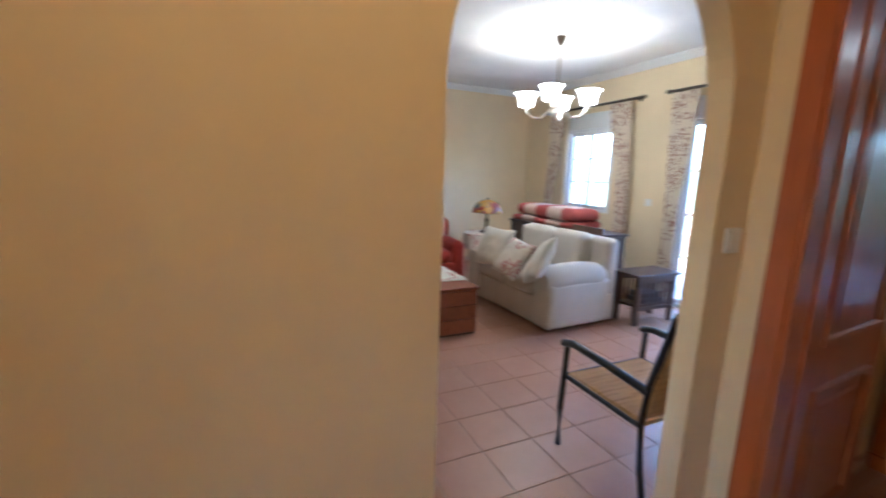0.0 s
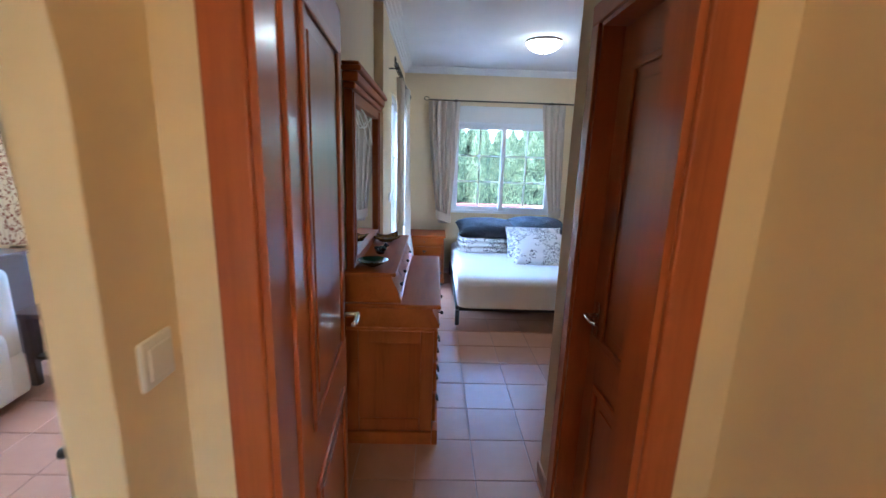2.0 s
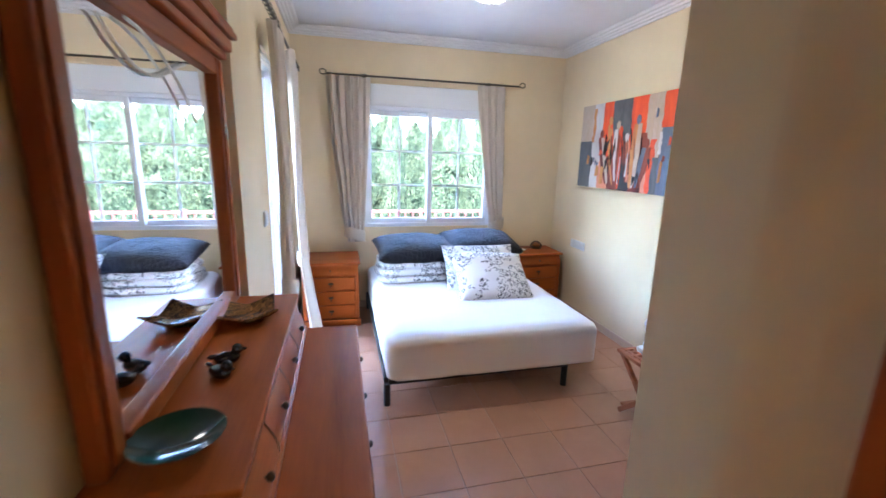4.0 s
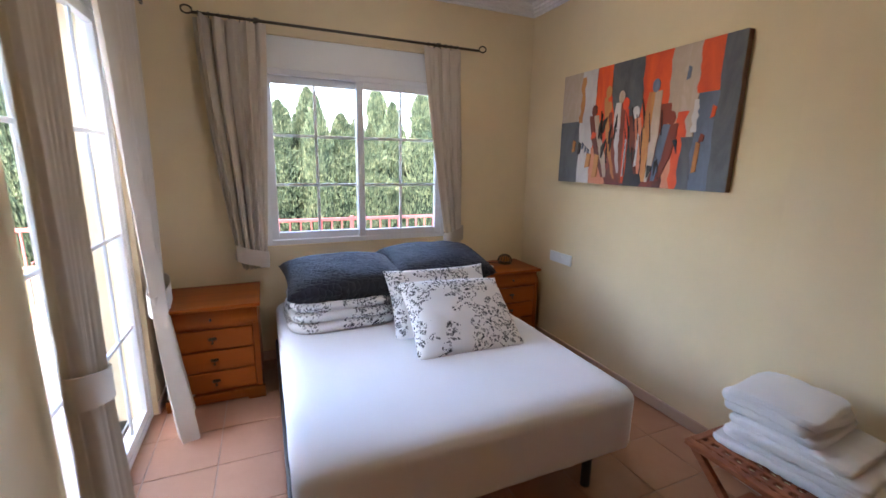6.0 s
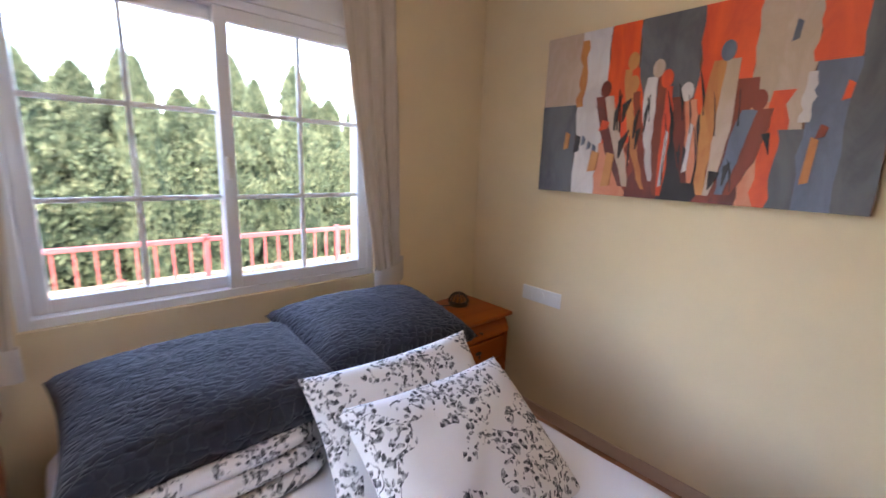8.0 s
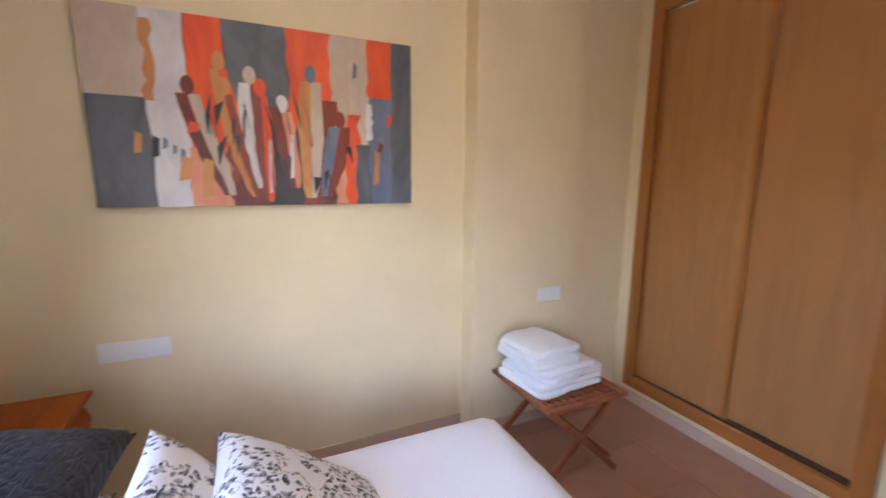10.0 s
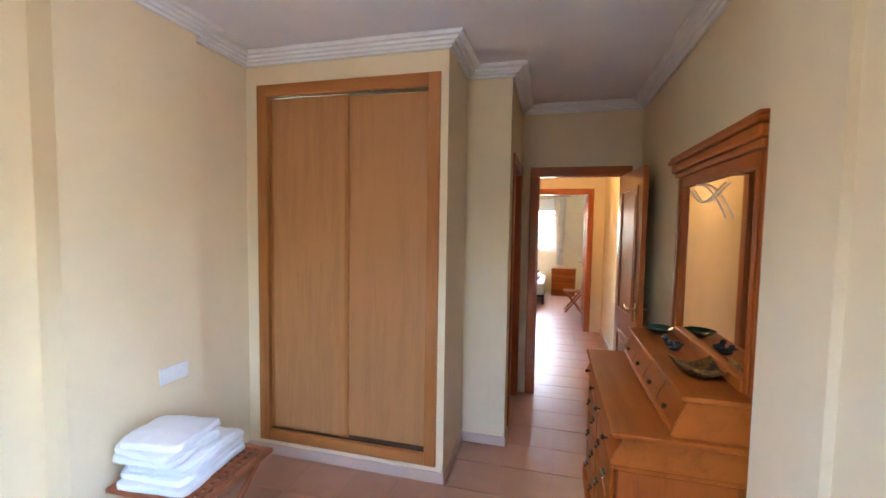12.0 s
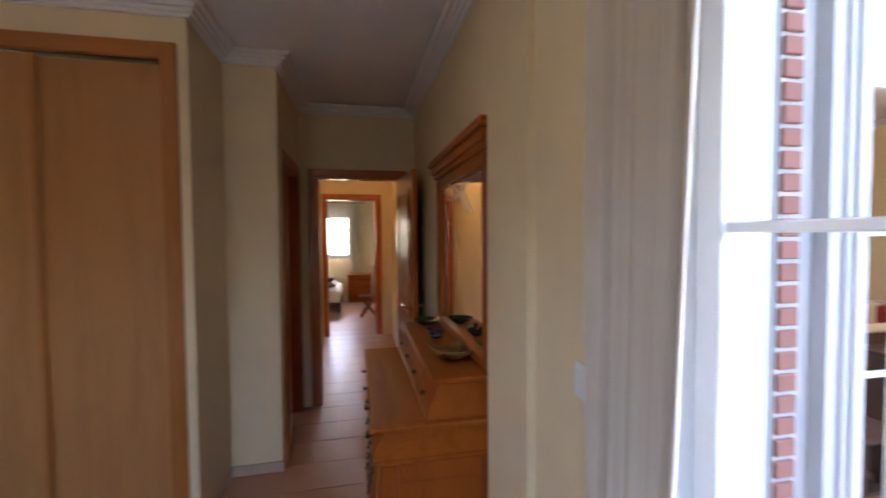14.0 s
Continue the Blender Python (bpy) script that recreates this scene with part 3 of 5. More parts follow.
leaf3.matrix_basis = pose(0.012, -0.012, 0, 0, 0, -92)


def sash(parent, name, w, h, cols, rows, fr=0.05, depth=0.035, bar=0.018):
    """A glazed sash in the x-z plane from the origin, with glazing bars between the panes."""
    bm = boxes(((0, 0, 0), (fr, depth, h)), ((w - fr, 0, 0), (w, depth, h)), ((fr, 0, 0), (w - fr, depth, fr)), ((fr, 0, h - fr), (w - fr, depth, h)), bevel=0.004)
    s = part(name, bm, ALU, parent)
    iw, ih = w - 2 * fr, h - 2 * fr
    for k in range(1, cols):
        x = fr + iw * k / cols
        part("glazing_bar", box(B(), (x - bar / 2, depth * 0.3, fr), (x + bar / 2, depth * 0.7, h - fr), 0.003, 1), ALU, s)
    for k in range(1, rows):
        z = fr + ih * k / rows
        part("glazing_bar", box(B(), (fr, depth * 0.27, z - bar / 2), (w - fr, depth * 0.73, z + bar / 2), 0.003, 1), ALU, s)
    pane = part("pane", box(B(), (fr, depth * 0.47, fr), (w - fr, depth * 0.53, h - fr)), GLASS, s)
    pane.visible_shadow = False
    return s


def window(name, loc, turn, w, z0, z1, label, cols=2, rows=3, blind=0.2):
    """A sliding two-sash window with a shutter box above; local y runs outwards."""
    t = thing(name, loc, label, "window", kind="structure", turn=turn)
    top = z1 - blind
    f = 0.035
    part("window_frame", boxes(((0, 0.02, z0), (f, 0.10, top)), ((w - f, 0.02, z0), (w, 0.10, top)), ((f, 0.02, z0), (w - f, 0.10, z0 + f)), ((f, 0.02, top - f), (w - f, 0.10, top)), bevel=0.003), ALU, t)
    if blind:
        part("shutter_box", box(B(), (0, 0.012, top), (w, 0.20, z1), 0.006), PVC, t, "white shutter box above the window")
    if z0 > 0.2:
        part("window_sill", box(B(), (-0.0, 0.10, z0 - 0.02), (w, 0.29, z0 + 0.012), 0.004), EXT, t)
    sw = (w - 2 * f) / 2 + 0.025
    a = sash(t, "sash", sw, top - z0 - 2 * f, cols, rows)
    a.matrix_basis = pose(f, 0.062, z0 + f)
    b = sash(t, "sash", sw, top - z0 - 2 * f, cols, rows)
    b.matrix_basis = pose(w - f - sw, 0.024, z0 + f)
    bm = box(B(), (w - f - sw + 0.012, 0.010, z0 + (top - z0) * 0.42), (w - f - sw + 0.030, 0.024, z0 + (top - z0) * 0.42 + 0.09), 0.004)
    part("latch", bm, PVC, t)
    return t


window("window_1", (WX0, YW, 0), 0, WX1 - WX0, WZ0, WZ1, "white sliding window with glazing bars and a shutter box")
PLACE = LIVING
window("window_2", (-5.0, YL, 0), 0, 0.90, 0.93, 2.24, "white sliding living room window with glazing bars")
PLACE = Matrix.Identity(4)
PLACE = FAR
window("window_3", (0.80, -4.6, 0), 180, 1.02, 0.98, 2.2, "white sliding window of the far room")
PLACE = Matrix.Identity(4)
window("terrace_door_1", (XT - 0.005, TY0, 0), 90, TY1 - TY0, 0.0, TZ, "white sliding glazed terrace door with glazing bars", 2, 4, 0.02)
PLACE = LIVING
window("terrace_door_2", (-3.16, YL, 0), 0, 1.46, 0.0, 2.24, "white sliding glazed living room terrace door", 2, 4, 0.2)
PLACE = Matrix.Identity(4)


# ---- curtains ----
def curtain_panel(parent, name, mat, top0, top1, tie0, tie1, bot0, bot1, ztop, ztie, zbot, folds=6, deep=0.035, band=True, seed=0, out=0.0):
    """Hanging cloth in the x-z plane: gathered at the top, pulled in by a tie and falling free below."""
    def span(z):
        if z >= ztie:
            k = (ztop - z) / (ztop - ztie)
            k = k ** 1.5
            return top0 + (tie0 - top0) * k, top1 + (tie1 - top1) * k ** 0.8
        k = (ztie - z) / max(1e-6, ztie - zbot)
        k = min(1, k * 1.15) ** 0.8
        return tie0 + (bot0 - tie0) * k, tie1 + (bot1 - tie1) * k

    def f(u, v):
        z = ztop + (zbot - ztop) * v
        a, b = span(z)
        w = 0.5 + 0.5 * min(1, abs(b - a) / max(0.05, abs(top1 - top0)))
        ph = folds * 2 * math.pi * (u + 0.02 * math.sin(5 * v + seed))
        amp = deep * (0.55 + 0.45 * math.sin(3.1 * u + seed)) * w * (0.75 + 0.25 * math.sin(v * 4 + u * 7 + seed))
        y = amp * math.sin(ph) + 0.35 * amp * math.sin(2.3 * ph + seed)
        flare = out * max(0, (ztie - z) / max(1e-6, ztie - zbot)) if z < ztie else 0
        return Vector((a + (b - a) * u, y - flare, z))
    bm = sheet(B(), f, folds * 14, 40, 0.003)
    cl = part(name, bm, mat, parent, smooth=80)
    if band:
        lo, hi = min(tie0, tie1), max(tie0, tie1)
        prof = lambda u, v: Vector(((lo + hi) / 2 + ((hi - lo) / 2 + 0.012) * math.cos(2 * math.pi * u), min(0.05, deep * 1.1 + 0.008) * math.sin(2 * math.pi * u), ztie + 0.055 - 0.11 * v - 0.03 * math.cos(2 * math.pi * u) * (1 if top1 > top0 else -1)))
        part("tieback", sheet(B(), prof, 28, 4, 0.004), mat, parent, "pale cloth tieback band", smooth=60)
    return cl


def curl(bm, p, sx, r=0.045):
    """A scrolled finial."""
    pts = []
    for k in range(22):
        a = k / 21 * 2.0 * math.pi * 0.85
        rr = r * (1 - 0.62 * k / 21)
        pts.append((p[0] + sx * (0.02 + rr * math.sin(a) * 1.0), p[1], p[2] - r * 0.0 + rr * (1 - math.cos(a)) * 0.75 - 0.01))
    tube(bm, [p] + pts, 0.005)


def curtain_rod(parent, x0, x1, z, r=0.009, rings=(), brackets=(), scroll=True, wall=0.09):
    bm = rod(B(), (x0, 0, z), (x1, 0, z), r)
    part("pole", bm, RODM, parent, smooth=True)
    for x, s in ((x0, -1), (x1, 1)):
        bm = B()
        if scroll:
            curl(bm, (x, 0, z), s)
        else:
            ball(bm, (x, 0, z), 0.024, (1.2, 1, 1))
        part("finial", bm, RODM, parent, smooth=True)
    for x in brackets:
        bm = rod(B(), (x, 0, z - 0.012), (x, wall, z - 0.012), 0.006)
        rod(bm, (x, wall - 0.008, z - 0.012), (x, wall, z - 0.012), 0.022)
        rod(bm, (x - 0.014, 0, z), (x + 0.014, 0, z), 0.016)
        part("bracket", bm, RODM, parent, smooth=True)
    for x in rings:
        bm = B()
        tube(bm, [(x, 0.017 * math.cos(a), z - 0.004 + 0.017 * math.sin(a)) for a in (2 * math.pi * k / 12 for k in range(13))], 0.0025, 6)
        part("ring", bm, RODM, parent, smooth=True)


cw = thing("curtain_set", (0, YW - 0.075, 0), "beige linen curtains tied back on a scrolled bronze pole", "curtain")
curtain_rod(cw, -0.56, 1.335, 2.277, rings=[-0.53 + 0.055 * k for k in range(7)] + [0.92 + 0.045 * k for k in range(6)], brackets=(-0.22, 1.0), wall=0.075)
curtain_panel(cw, "curtain", CURT, -0.565, -0.165, -0.425, -0.245, -0.40, -0.26, 2.262, 0.80, 0.715, 5, 0.055, True, 1)
curtain_panel(cw, "curtain", CURT, 1.19, 0.885, 1.225, 1.08, 1.215, 1.09, 2.262, 0.86, 0.76, 4, 0.052, True, 2)
ct = thing("curtain_set", (XT + 0.085, 0, 0), "long beige linen curtains tied back at the terrace door", "curtain", turn=90)
curtain_rod(ct, 3.80, 5.75, 2.27, rings=[3.86 + 0.07 * k for k in range(9)] + [5.1 + 0.06 * k for k in range(10)], brackets=(3.95, 5.6), wall=0.085)
curtain_panel(ct, "curtain", CURT, 4.28, 4.56, 4.29, 4.50, 4.28, 4.50, 2.255, 0.72, 0.02, 5, 0.075, True, 3, 0.02)
curtain_panel(ct, "curtain", CURT, 5.60, 4.93, 5.53, 5.26, 5.52, 5.06, 2.255, 0.72, 0.02, 6, 0.07, True, 4, 0.10)
PLACE = LIVING
for n, (x0, x1, panels) in enumerate(((-5.36, -3.66, ((-5.28, -4.93, -5.30, -5.12), (-3.80, -4.14, -3.72, -3.92))), (-3.34, -1.35, ((-3.28, -2.98, -3.22, -3.06), (-1.45, -1.75, -1.46, -1.62))))):
    cl = thing("curtain_set", (0, YL - 0.08, 0), "floral patterned curtains on a dark living room pole", "curtain")
    curtain_rod(cl, x0, x1, 2.31, 0.016, brackets=(x0 + 0.1, x1 - 0.1), scroll=False, wall=0.08)
    for a, b, c, d in panels:
        zt = 1.15 if n == 0 else 1.0
        curtain_panel(cl, "curtain", LRCURT, a, b, c, d, c, d, 2.29, zt, 0.72 if n == 0 else 0.03, 5, 0.03, False, a)
PLACE = Matrix.Identity(4)


# ---- the built-in wardrobe ----
wd = thing("wardrobe", (0, YV, 0), "built-in wardrobe with two sliding light oak doors in an oak frame", "wardrobe")
wx0, wx1, wz0, wz1 = 0.47, 1.717, 0.102, 2.473
part("frame_side", box(B(), (wx0, -0.02, wz0), (wx0 + 0.075, 0.016, wz1), 0.004), OAKF, wd)
part("frame_side", box(B(), (wx1 - 0.075, -0.02, wz0), (wx1, 0.016, wz1), 0.004), OAKF, wd)
part("frame_top", box(B(), (wx0 + 0.076, -0.02, wz1 - 0.075), (wx1 - 0.076, 0.015, wz1), 0.004), OAKFX, wd)
part("frame_bottom", box(B(), (wx0 + 0.076, -0.02, wz0), (wx1 - 0.076, 0.015, wz0 + 0.07), 0.004), OAKFX, wd)
# tracks coloured dark so that the gaps at the doors look shaded
for za, zb in ((wz0 + 0.055, wz0 + 0.074), (wz1 - 0.074, wz1 - 0.05)):
    part("track", box(B(), (wx0 + 0.06, -0.10, za), (wx1 - 0.06, -0.028, zb)), DARKW, wd)
xm = (wx0 + wx1) / 2
for a, b, y in ((wx0 + 0.065, xm + 0.03, -0.085), (xm - 0.012, wx1 - 0.065, -0.05)):
    dr = part("sliding_door", box(B(), (a, y, wz0 + 0.075), (b, y + 0.018, wz1 - 0.082), 0.002), OAK, wd)
    for xa in (a, b - 0.022):
        part("door_edge", box(B(), (xa, y + 0.0185, wz0 + 0.075), (xa + 0.022, y + 0.024, wz1 - 0.082), 0.003), OAKF, dr)


# ---- bedroom furniture ----
def knob(parent, x, y, z, dx=1, dy=0, r=0.011, drop=True):
    bm = rod(B(), (x, y, z), (x + dx * 0.012, y + dy * 0.012, z), 0.004)
    ball(bm, (x + dx * 0.018, y + dy * 0.018, z), r, (0.8, 0.8, 1.0), 10)
    part("knob", bm, BRASS, parent, "small dark brass knob", smooth=True)


def drop_pull(parent, x, y, z, dx=0, dy=-1):
    """Dark brass back plate with a hanging drop."""
    px, py = -dy, dx
    bm = B()
    c = Vector((x, y, z))
    o = Vector((dx, dy, 0))
    s = Vector((px, py, 0))
    for k in range(3):
        ball(bm, c + s * (k - 1) * 0.012 + o * 0.002, 0.010, (1, 1, 1), 8)
    tube(bm, [c + o * 0.006 + Vector((0, 0, 0.004)), c + o * 0.014, c + o * 0.013 - Vector((0, 0, 0.018)), c + o * 0.012 - Vector((0, 0, 0.026))], lambda k: 0.003 + 0.004 * k, 8)
    part("drop_pull", bm, BRASS, parent, "dark brass drop handle", smooth=True)


def cyma(x_in, x_out, z0, z1, n=10):
    """Front outline of the bulging top drawer: concave above, convex below."""
    return [(x_in + (x_out - x_in) * (0.5 - 0.5 * math.cos(math.pi * k / n)) ** 0.8, z1 - (z1 - z0) * k / n) for k in range(n + 1)]


def dresser():
    t = thing("dresser", (XL, 2.375, 0), "honey-coloured wooden dresser with a raised tier of small drawers", "dresser")
    t.matrix_basis = t.matrix_basis @ Matrix.Diagonal((1.083, 0.985, 1.042, 1))
    D, L, top = 0.455, 1.10, 0.79          # depth in x, length in y
    part("plinth", extrude_poly(B(), [(0.0, 0.0), (L, 0.0), (L, 0.085), (L - 0.08, 0.085), (L - 0.14, 0.05), (0.14, 0.05), (0.08, 0.085), (0.0, 0.085)], "x", D - 0.02, D + 0.008), HONEY, t)
    part("body", boxes(((0.005, 0.015, 0.05), (D - 0.022, L - 0.015, top - 0.135)), bevel=0.003), HONEYZ, t)
    for y, s in ((0.015, -1), (L - 0.015, 1)):
        q = sorted((y, y + s * 0.012))
        side = part("side_frame", boxes(((0.005, q[0], 0.08), (0.065, q[1], 0.645)), ((D - 0.085, q[0], 0.08), (D - 0.022, q[1], 0.645)), ((0.066, q[0], 0.08), (D - 0.086, q[1], 0.15)), ((0.066, q[0], 0.575), (D - 0.086, q[1], 0.645)), bevel=0.004), HONEYZ, t)
        part("side_plinth", box(B(), (0.0, min(y, y + s * 0.02), 0), (D - 0.021, max(y, y + s * 0.02), 0.075), 0.006), HONEY, side)
    part("moulding", boxes(((0.0, 0.002, 0.645), (D - 0.008, L - 0.002, 0.662)), bevel=0.006), HONEY, t)
    # the bulging top row
    prof = [(0.005, 0.768), (0.005, 0.662), (D - 0.05, 0.662)] + [(x, z) for x, z in cyma(D - 0.035, D + 0.002, 0.664, 0.768)][::-1]
    part("top_drawer", extrude_poly(B(), [(x, z) for x, z in prof], "y", 0.01, L - 0.01), HONEY, t, smooth=35)
    part("worktop", box(B(), (0.0, -0.012, 0.768), (D + 0.008, L + 0.012, top), 0.007, 3), HONEY, t)
    for k in range(3):
        z0, z1 = 0.10 + k * 0.18, 0.10 + k * 0.18 + 0.165
        for j in range(2):
            y0 = 0.055 + j * (L - 0.11) / 2 + 0.006
            y1 = 0.055 + (j + 1) * (L - 0.11) / 2 - 0.006
            d = part("drawer", box(B(), (D - 0.0215, y0, z0), (D - 0.004, y1, z1), 0.006, 3), HONEY, t)
            for f in (0.25, 0.75):
                drop_pull(d, D - 0.004, y0 + (y1 - y0) * f, (z0 + z1) / 2, 1, 0)
    for y in (0.14, 0.42, 0.68, 0.96):
        knob(t, D - 0.002, y, 0.70)
    # the raised tier
    d2, ttop = 0.235, 0.945
    prof = [(0.005, 0.925), (0.005, top + 0.001), (d2 + 0.035, top + 0.001), (d2 + 0.035, top + 0.018)] + [(x, z) for x, z in cyma(d2 - 0.01, d2 + 0.028, top + 0.022, 0.925)][::-1]
    part("tier_body", extrude_poly(B(), prof, "y", 0.015, L - 0.015), HONEY, t, smooth=35)
    part("tier_top", box(B(), (0.0, 0.004, 0.925), (d2 + 0.012, L - 0.004, ttop), 0.006, 3), HONEY, t)
    for k in range(1, 4):
        y = 0.015 + k * (L - 0.03) / 4
        part("tier_joint", extrude_poly(B(), [(x + 0.0015, z) for x, z in cyma(d2 - 0.01, d2 + 0.028, top + 0.022, 0.925)] + [(d2 - 0.02, top + 0.02), (d2 - 0.02, 0.925)], "y", y - 0.002, y + 0.002), BRASS, t)
    for k in range(4):
        knob(t, d2 + 0.012, 0.015 + (k + 0.5) * (L - 0.03) / 4, 0.85)
    return t


dresser()


def dresser_mirror():
    t = thing("dresser_mirror", (XL, 2.435, 0.986), "tall mirror in a honey-coloured wooden frame standing on the dresser", "mirror")
    L, Hh = 1.01, 0.885
    for y in (0, L - 0.075):
        part("upright", box(B(), (0.006, y, 0), (0.046, y + 0.075, Hh), 0.008, 3), HONEYZ, t)
        part("fillet", box(B(), (0.0465, y + 0.02, 0.02), (0.053, y + 0.055, Hh - 0.01), 0.004), HONEYZ, t)
    part("bottom_rail", box(B(), (0.006, 0.0755, 0), (0.05, L - 0.0755, 0.05), 0.008, 3), HONEY, t)
    part("top_rail", box(B(), (0.006, 0.0755, Hh - 0.06), (0.046, L - 0.0755, Hh), 0.006), HONEY, t)
    for z0, z1, o in ((Hh + 0.001, Hh + 0.03, 0.012), (Hh + 0.0305, Hh + 0.075, 0.028), (Hh + 0.0755, Hh + 0.10, 0.045), (Hh + 0.1005, Hh + 0.118, 0.036)):
        part("cornice_step", box(B(), (0.004, -o, z0), (0.052 + o, L + o, z1), 0.009, 3), HONEY, t)
    part("glass", box(B(), (0.02, 0.0755, 0.0505), (0.026, L - 0.0755, Hh - 0.0605)), MIRROR, t, "silvered mirror glass")
    wire = material("pale_bent_cane", (0.82, 0.80, 0.74), 0.4)
    for pts in ([(0.034, 0.20 + 0.05 * k, Hh - 0.085 - 0.10 * math.sin(math.pi * (1 - k / 9)) * (1 - k / 14)) for k in range(10)], [(0.040, 0.30 + 0.055 * k, Hh - 0.065 - 0.0035 * k * k) for k in range(8)]):
        part("bent_cane", tube(B(), pts, 0.004, 6), wire, t, "thin pale bent cane behind the frame", smooth=True)
    return t


dresser_mirror()


def nightstand(loc, w, d, label):
    t = thing("nightstand", loc, label, "nightstand", "nightstands beside the bed")
    h = 0.61
    part("plinth", extrude_poly(B(), [(-0.012, 0), (0.08, 0), (0.10, 0.03), (w - 0.10, 0.03), (w - 0.08, 0), (w + 0.012, 0), (w + 0.012, 0.07), (-0.012, 0.07)], "y", -0.014, 0.012), HONEYX, t)
    part("body", box(B(), (0, 0.0125, 0.0), (w, d, h - 0.12), 0.004), HONEYZ, t)
    for x in (0, w - 0.032):
        part("stile", box(B(), (x, -0.002, 0.071), (x + 0.032, 0.012, h - 0.12), 0.003), HONEYZ, t)
    for k in range(3):
        z0 = 0.085 + k * 0.132
        dr = part("drawer", box(B(), (0.036, -0.006, z0), (w - 0.036, 0.012, z0 + 0.122), 0.006, 3), HONEYX, t)
        drop_pull(dr, w / 2, -0.006, z0 + 0.066)
    prof = [(d, h - 0.022), (d, h - 0.119), (0.03, h - 0.119)] + [(0.012 - (x - 0.0), z) for x, z in cyma(-0.012, 0.022, h - 0.117, h - 0.022)][::-1]
    part("top_drawer", extrude_poly(B(), prof, "x", 0.004, w - 0.004), HONEYX, t, smooth=35)
    part("top", box(B(), (-0.016, -0.018, h - 0.022), (w + 0.016, d, h), 0.007, 3), HONEYX, t)
    for f in (0.5,):
        knob(t, w * f, -0.008, h - 0.072, 0, -1, 0.009)
    return t


nightstand((-0.82, 5.44, 0), 0.50, 0.47, "honey-coloured wooden nightstand with four drawers near the curtain")
nightstand((1.28, 5.55, 0), 0.50, 0.385, "honey-coloured wooden nightstand holding a small lamp")


def bed():
    t = thing("bed_base", (-0.212, 4.10, 0), "black steel bed base on round legs under the mattress", "bed")
    W, L = 1.246, 1.77
    for k, (a, b) in enumerate((((0.03, 0, 0.165), (W - 0.03, 0, 0.165)), ((0.03, L, 0.165), (W - 0.03, L, 0.165)), ((0, 0.03, 0.165), (0, L - 0.03, 0.165)), ((W, 0.03, 0.165), (W, L - 0.03, 0.165)))):
        d = Vector(b) - Vector(a)
        w = 0.02
        bm = box(B(), (min(a[0], b[0]) - (w if abs(d.x) < 0.01 else 0.02), min(a[1], b[1]) - (w if abs(d.y) < 0.01 else 0.02), 0.145), (max(a[0], b[0]) + (w if abs(d.x) < 0.01 else 0.02), max(a[1], b[1]) + (w if abs(d.y) < 0.01 else 0.02), 0.187), 0.012, 3)
        part("rail", bm, IRON, t, smooth=True)
    for k in range(9):
        y = 0.14 + k * 0.2
        part("slat", box(B(), (0.02, y, 0.175), (W - 0.02, y + 0.08, 0.187), 0.002), OAKFX, t)
    for x in (0.0, W):
        for y in (0.0, L):
            part("leg", rod(B(), (x, y, 0), (x, y, 0.15), 0.022), IRON, t, smooth=True)
    return t


bed()


def mattress():
    """A mattress in a fitted sheet: soft edges, creases drawn in at the corners."""
    x0, x1, y0, y1, z0, z1 = -0.215, 1.25, 4.03, 5.87, 0.188, 0.478
    bm = B()
    box(bm, (x0, y0, z0), (x1, y1, z1))
    bmesh.ops.subdivide_edges(bm, edges=list(bm.edges), cuts=26, use_grid_fill=True)
    cx, cy, cz = (x0 + x1) / 2, (y0 + y1) / 2, (z0 + z1) / 2
    r = 0.075
    for v in bm.verts:
        c = v.co
        inner = Vector((min(max(c.x, x0 + r), x1 - r), min(max(c.y, y0 + r), y1 - r), min(max(c.z, z0 + 0.03), z1 - r)))
        d = c - inner
        if d.length > 1e-6:
            lim = r if c.z > cz else min(r, 0.075)
            if d.length > lim:
                c = inner + d.normalized() * lim
        side = max(abs(c.x - cx) / (x1 - cx), abs(c.y - cy) / (y1 - cy))
        n = noise.noise(Vector((c.x * 2.2, c.y * 2.2, c.z * 3))) * 0.006 + noise.noise(Vector((c.x * 7, c.y * 7, c.z * 1.5))) * 0.0035
        if c.z > z1 - 0.02:
            c.z += n - 0.006 * max(0, side - 0.7)
        else:
            k = noise.noise(Vector((c.x * 16, c.y * 16, c.z * 2.5))) * 0.006
            c = c + Vector((c.x - cx, c.y - cy, 0)).normalized() * (k + n)
        v.co = c
    return single("mattress", bm, SHEET, "mattress in a smooth white fitted sheet on the steel base", "mattress", smooth=80)


mattress()


def pillow(name, mat, w, h, d, m, label, seed, category="pillow", quilt=False, group="pillows on the bed"):
    bm = pillow_mesh(B(), w, h, d, 34 if quilt else 26, 0.014, seed)
    if quilt:
        for v in bm.verts:
            if abs(v.co.z) > 0.01:
                q = math.sin(v.co.x * 95 + 0.8 * math.sin(v.co.y * 60)) * math.sin(v.co.y * 95 + 0.8 * math.sin(v.co.x * 60))
                v.co.z += math.copysign(0.0035, v.co.z) * q
    ob = single(name, bm, mat, label, category, group, smooth=80)
    ob.matrix_basis = m
    return ob


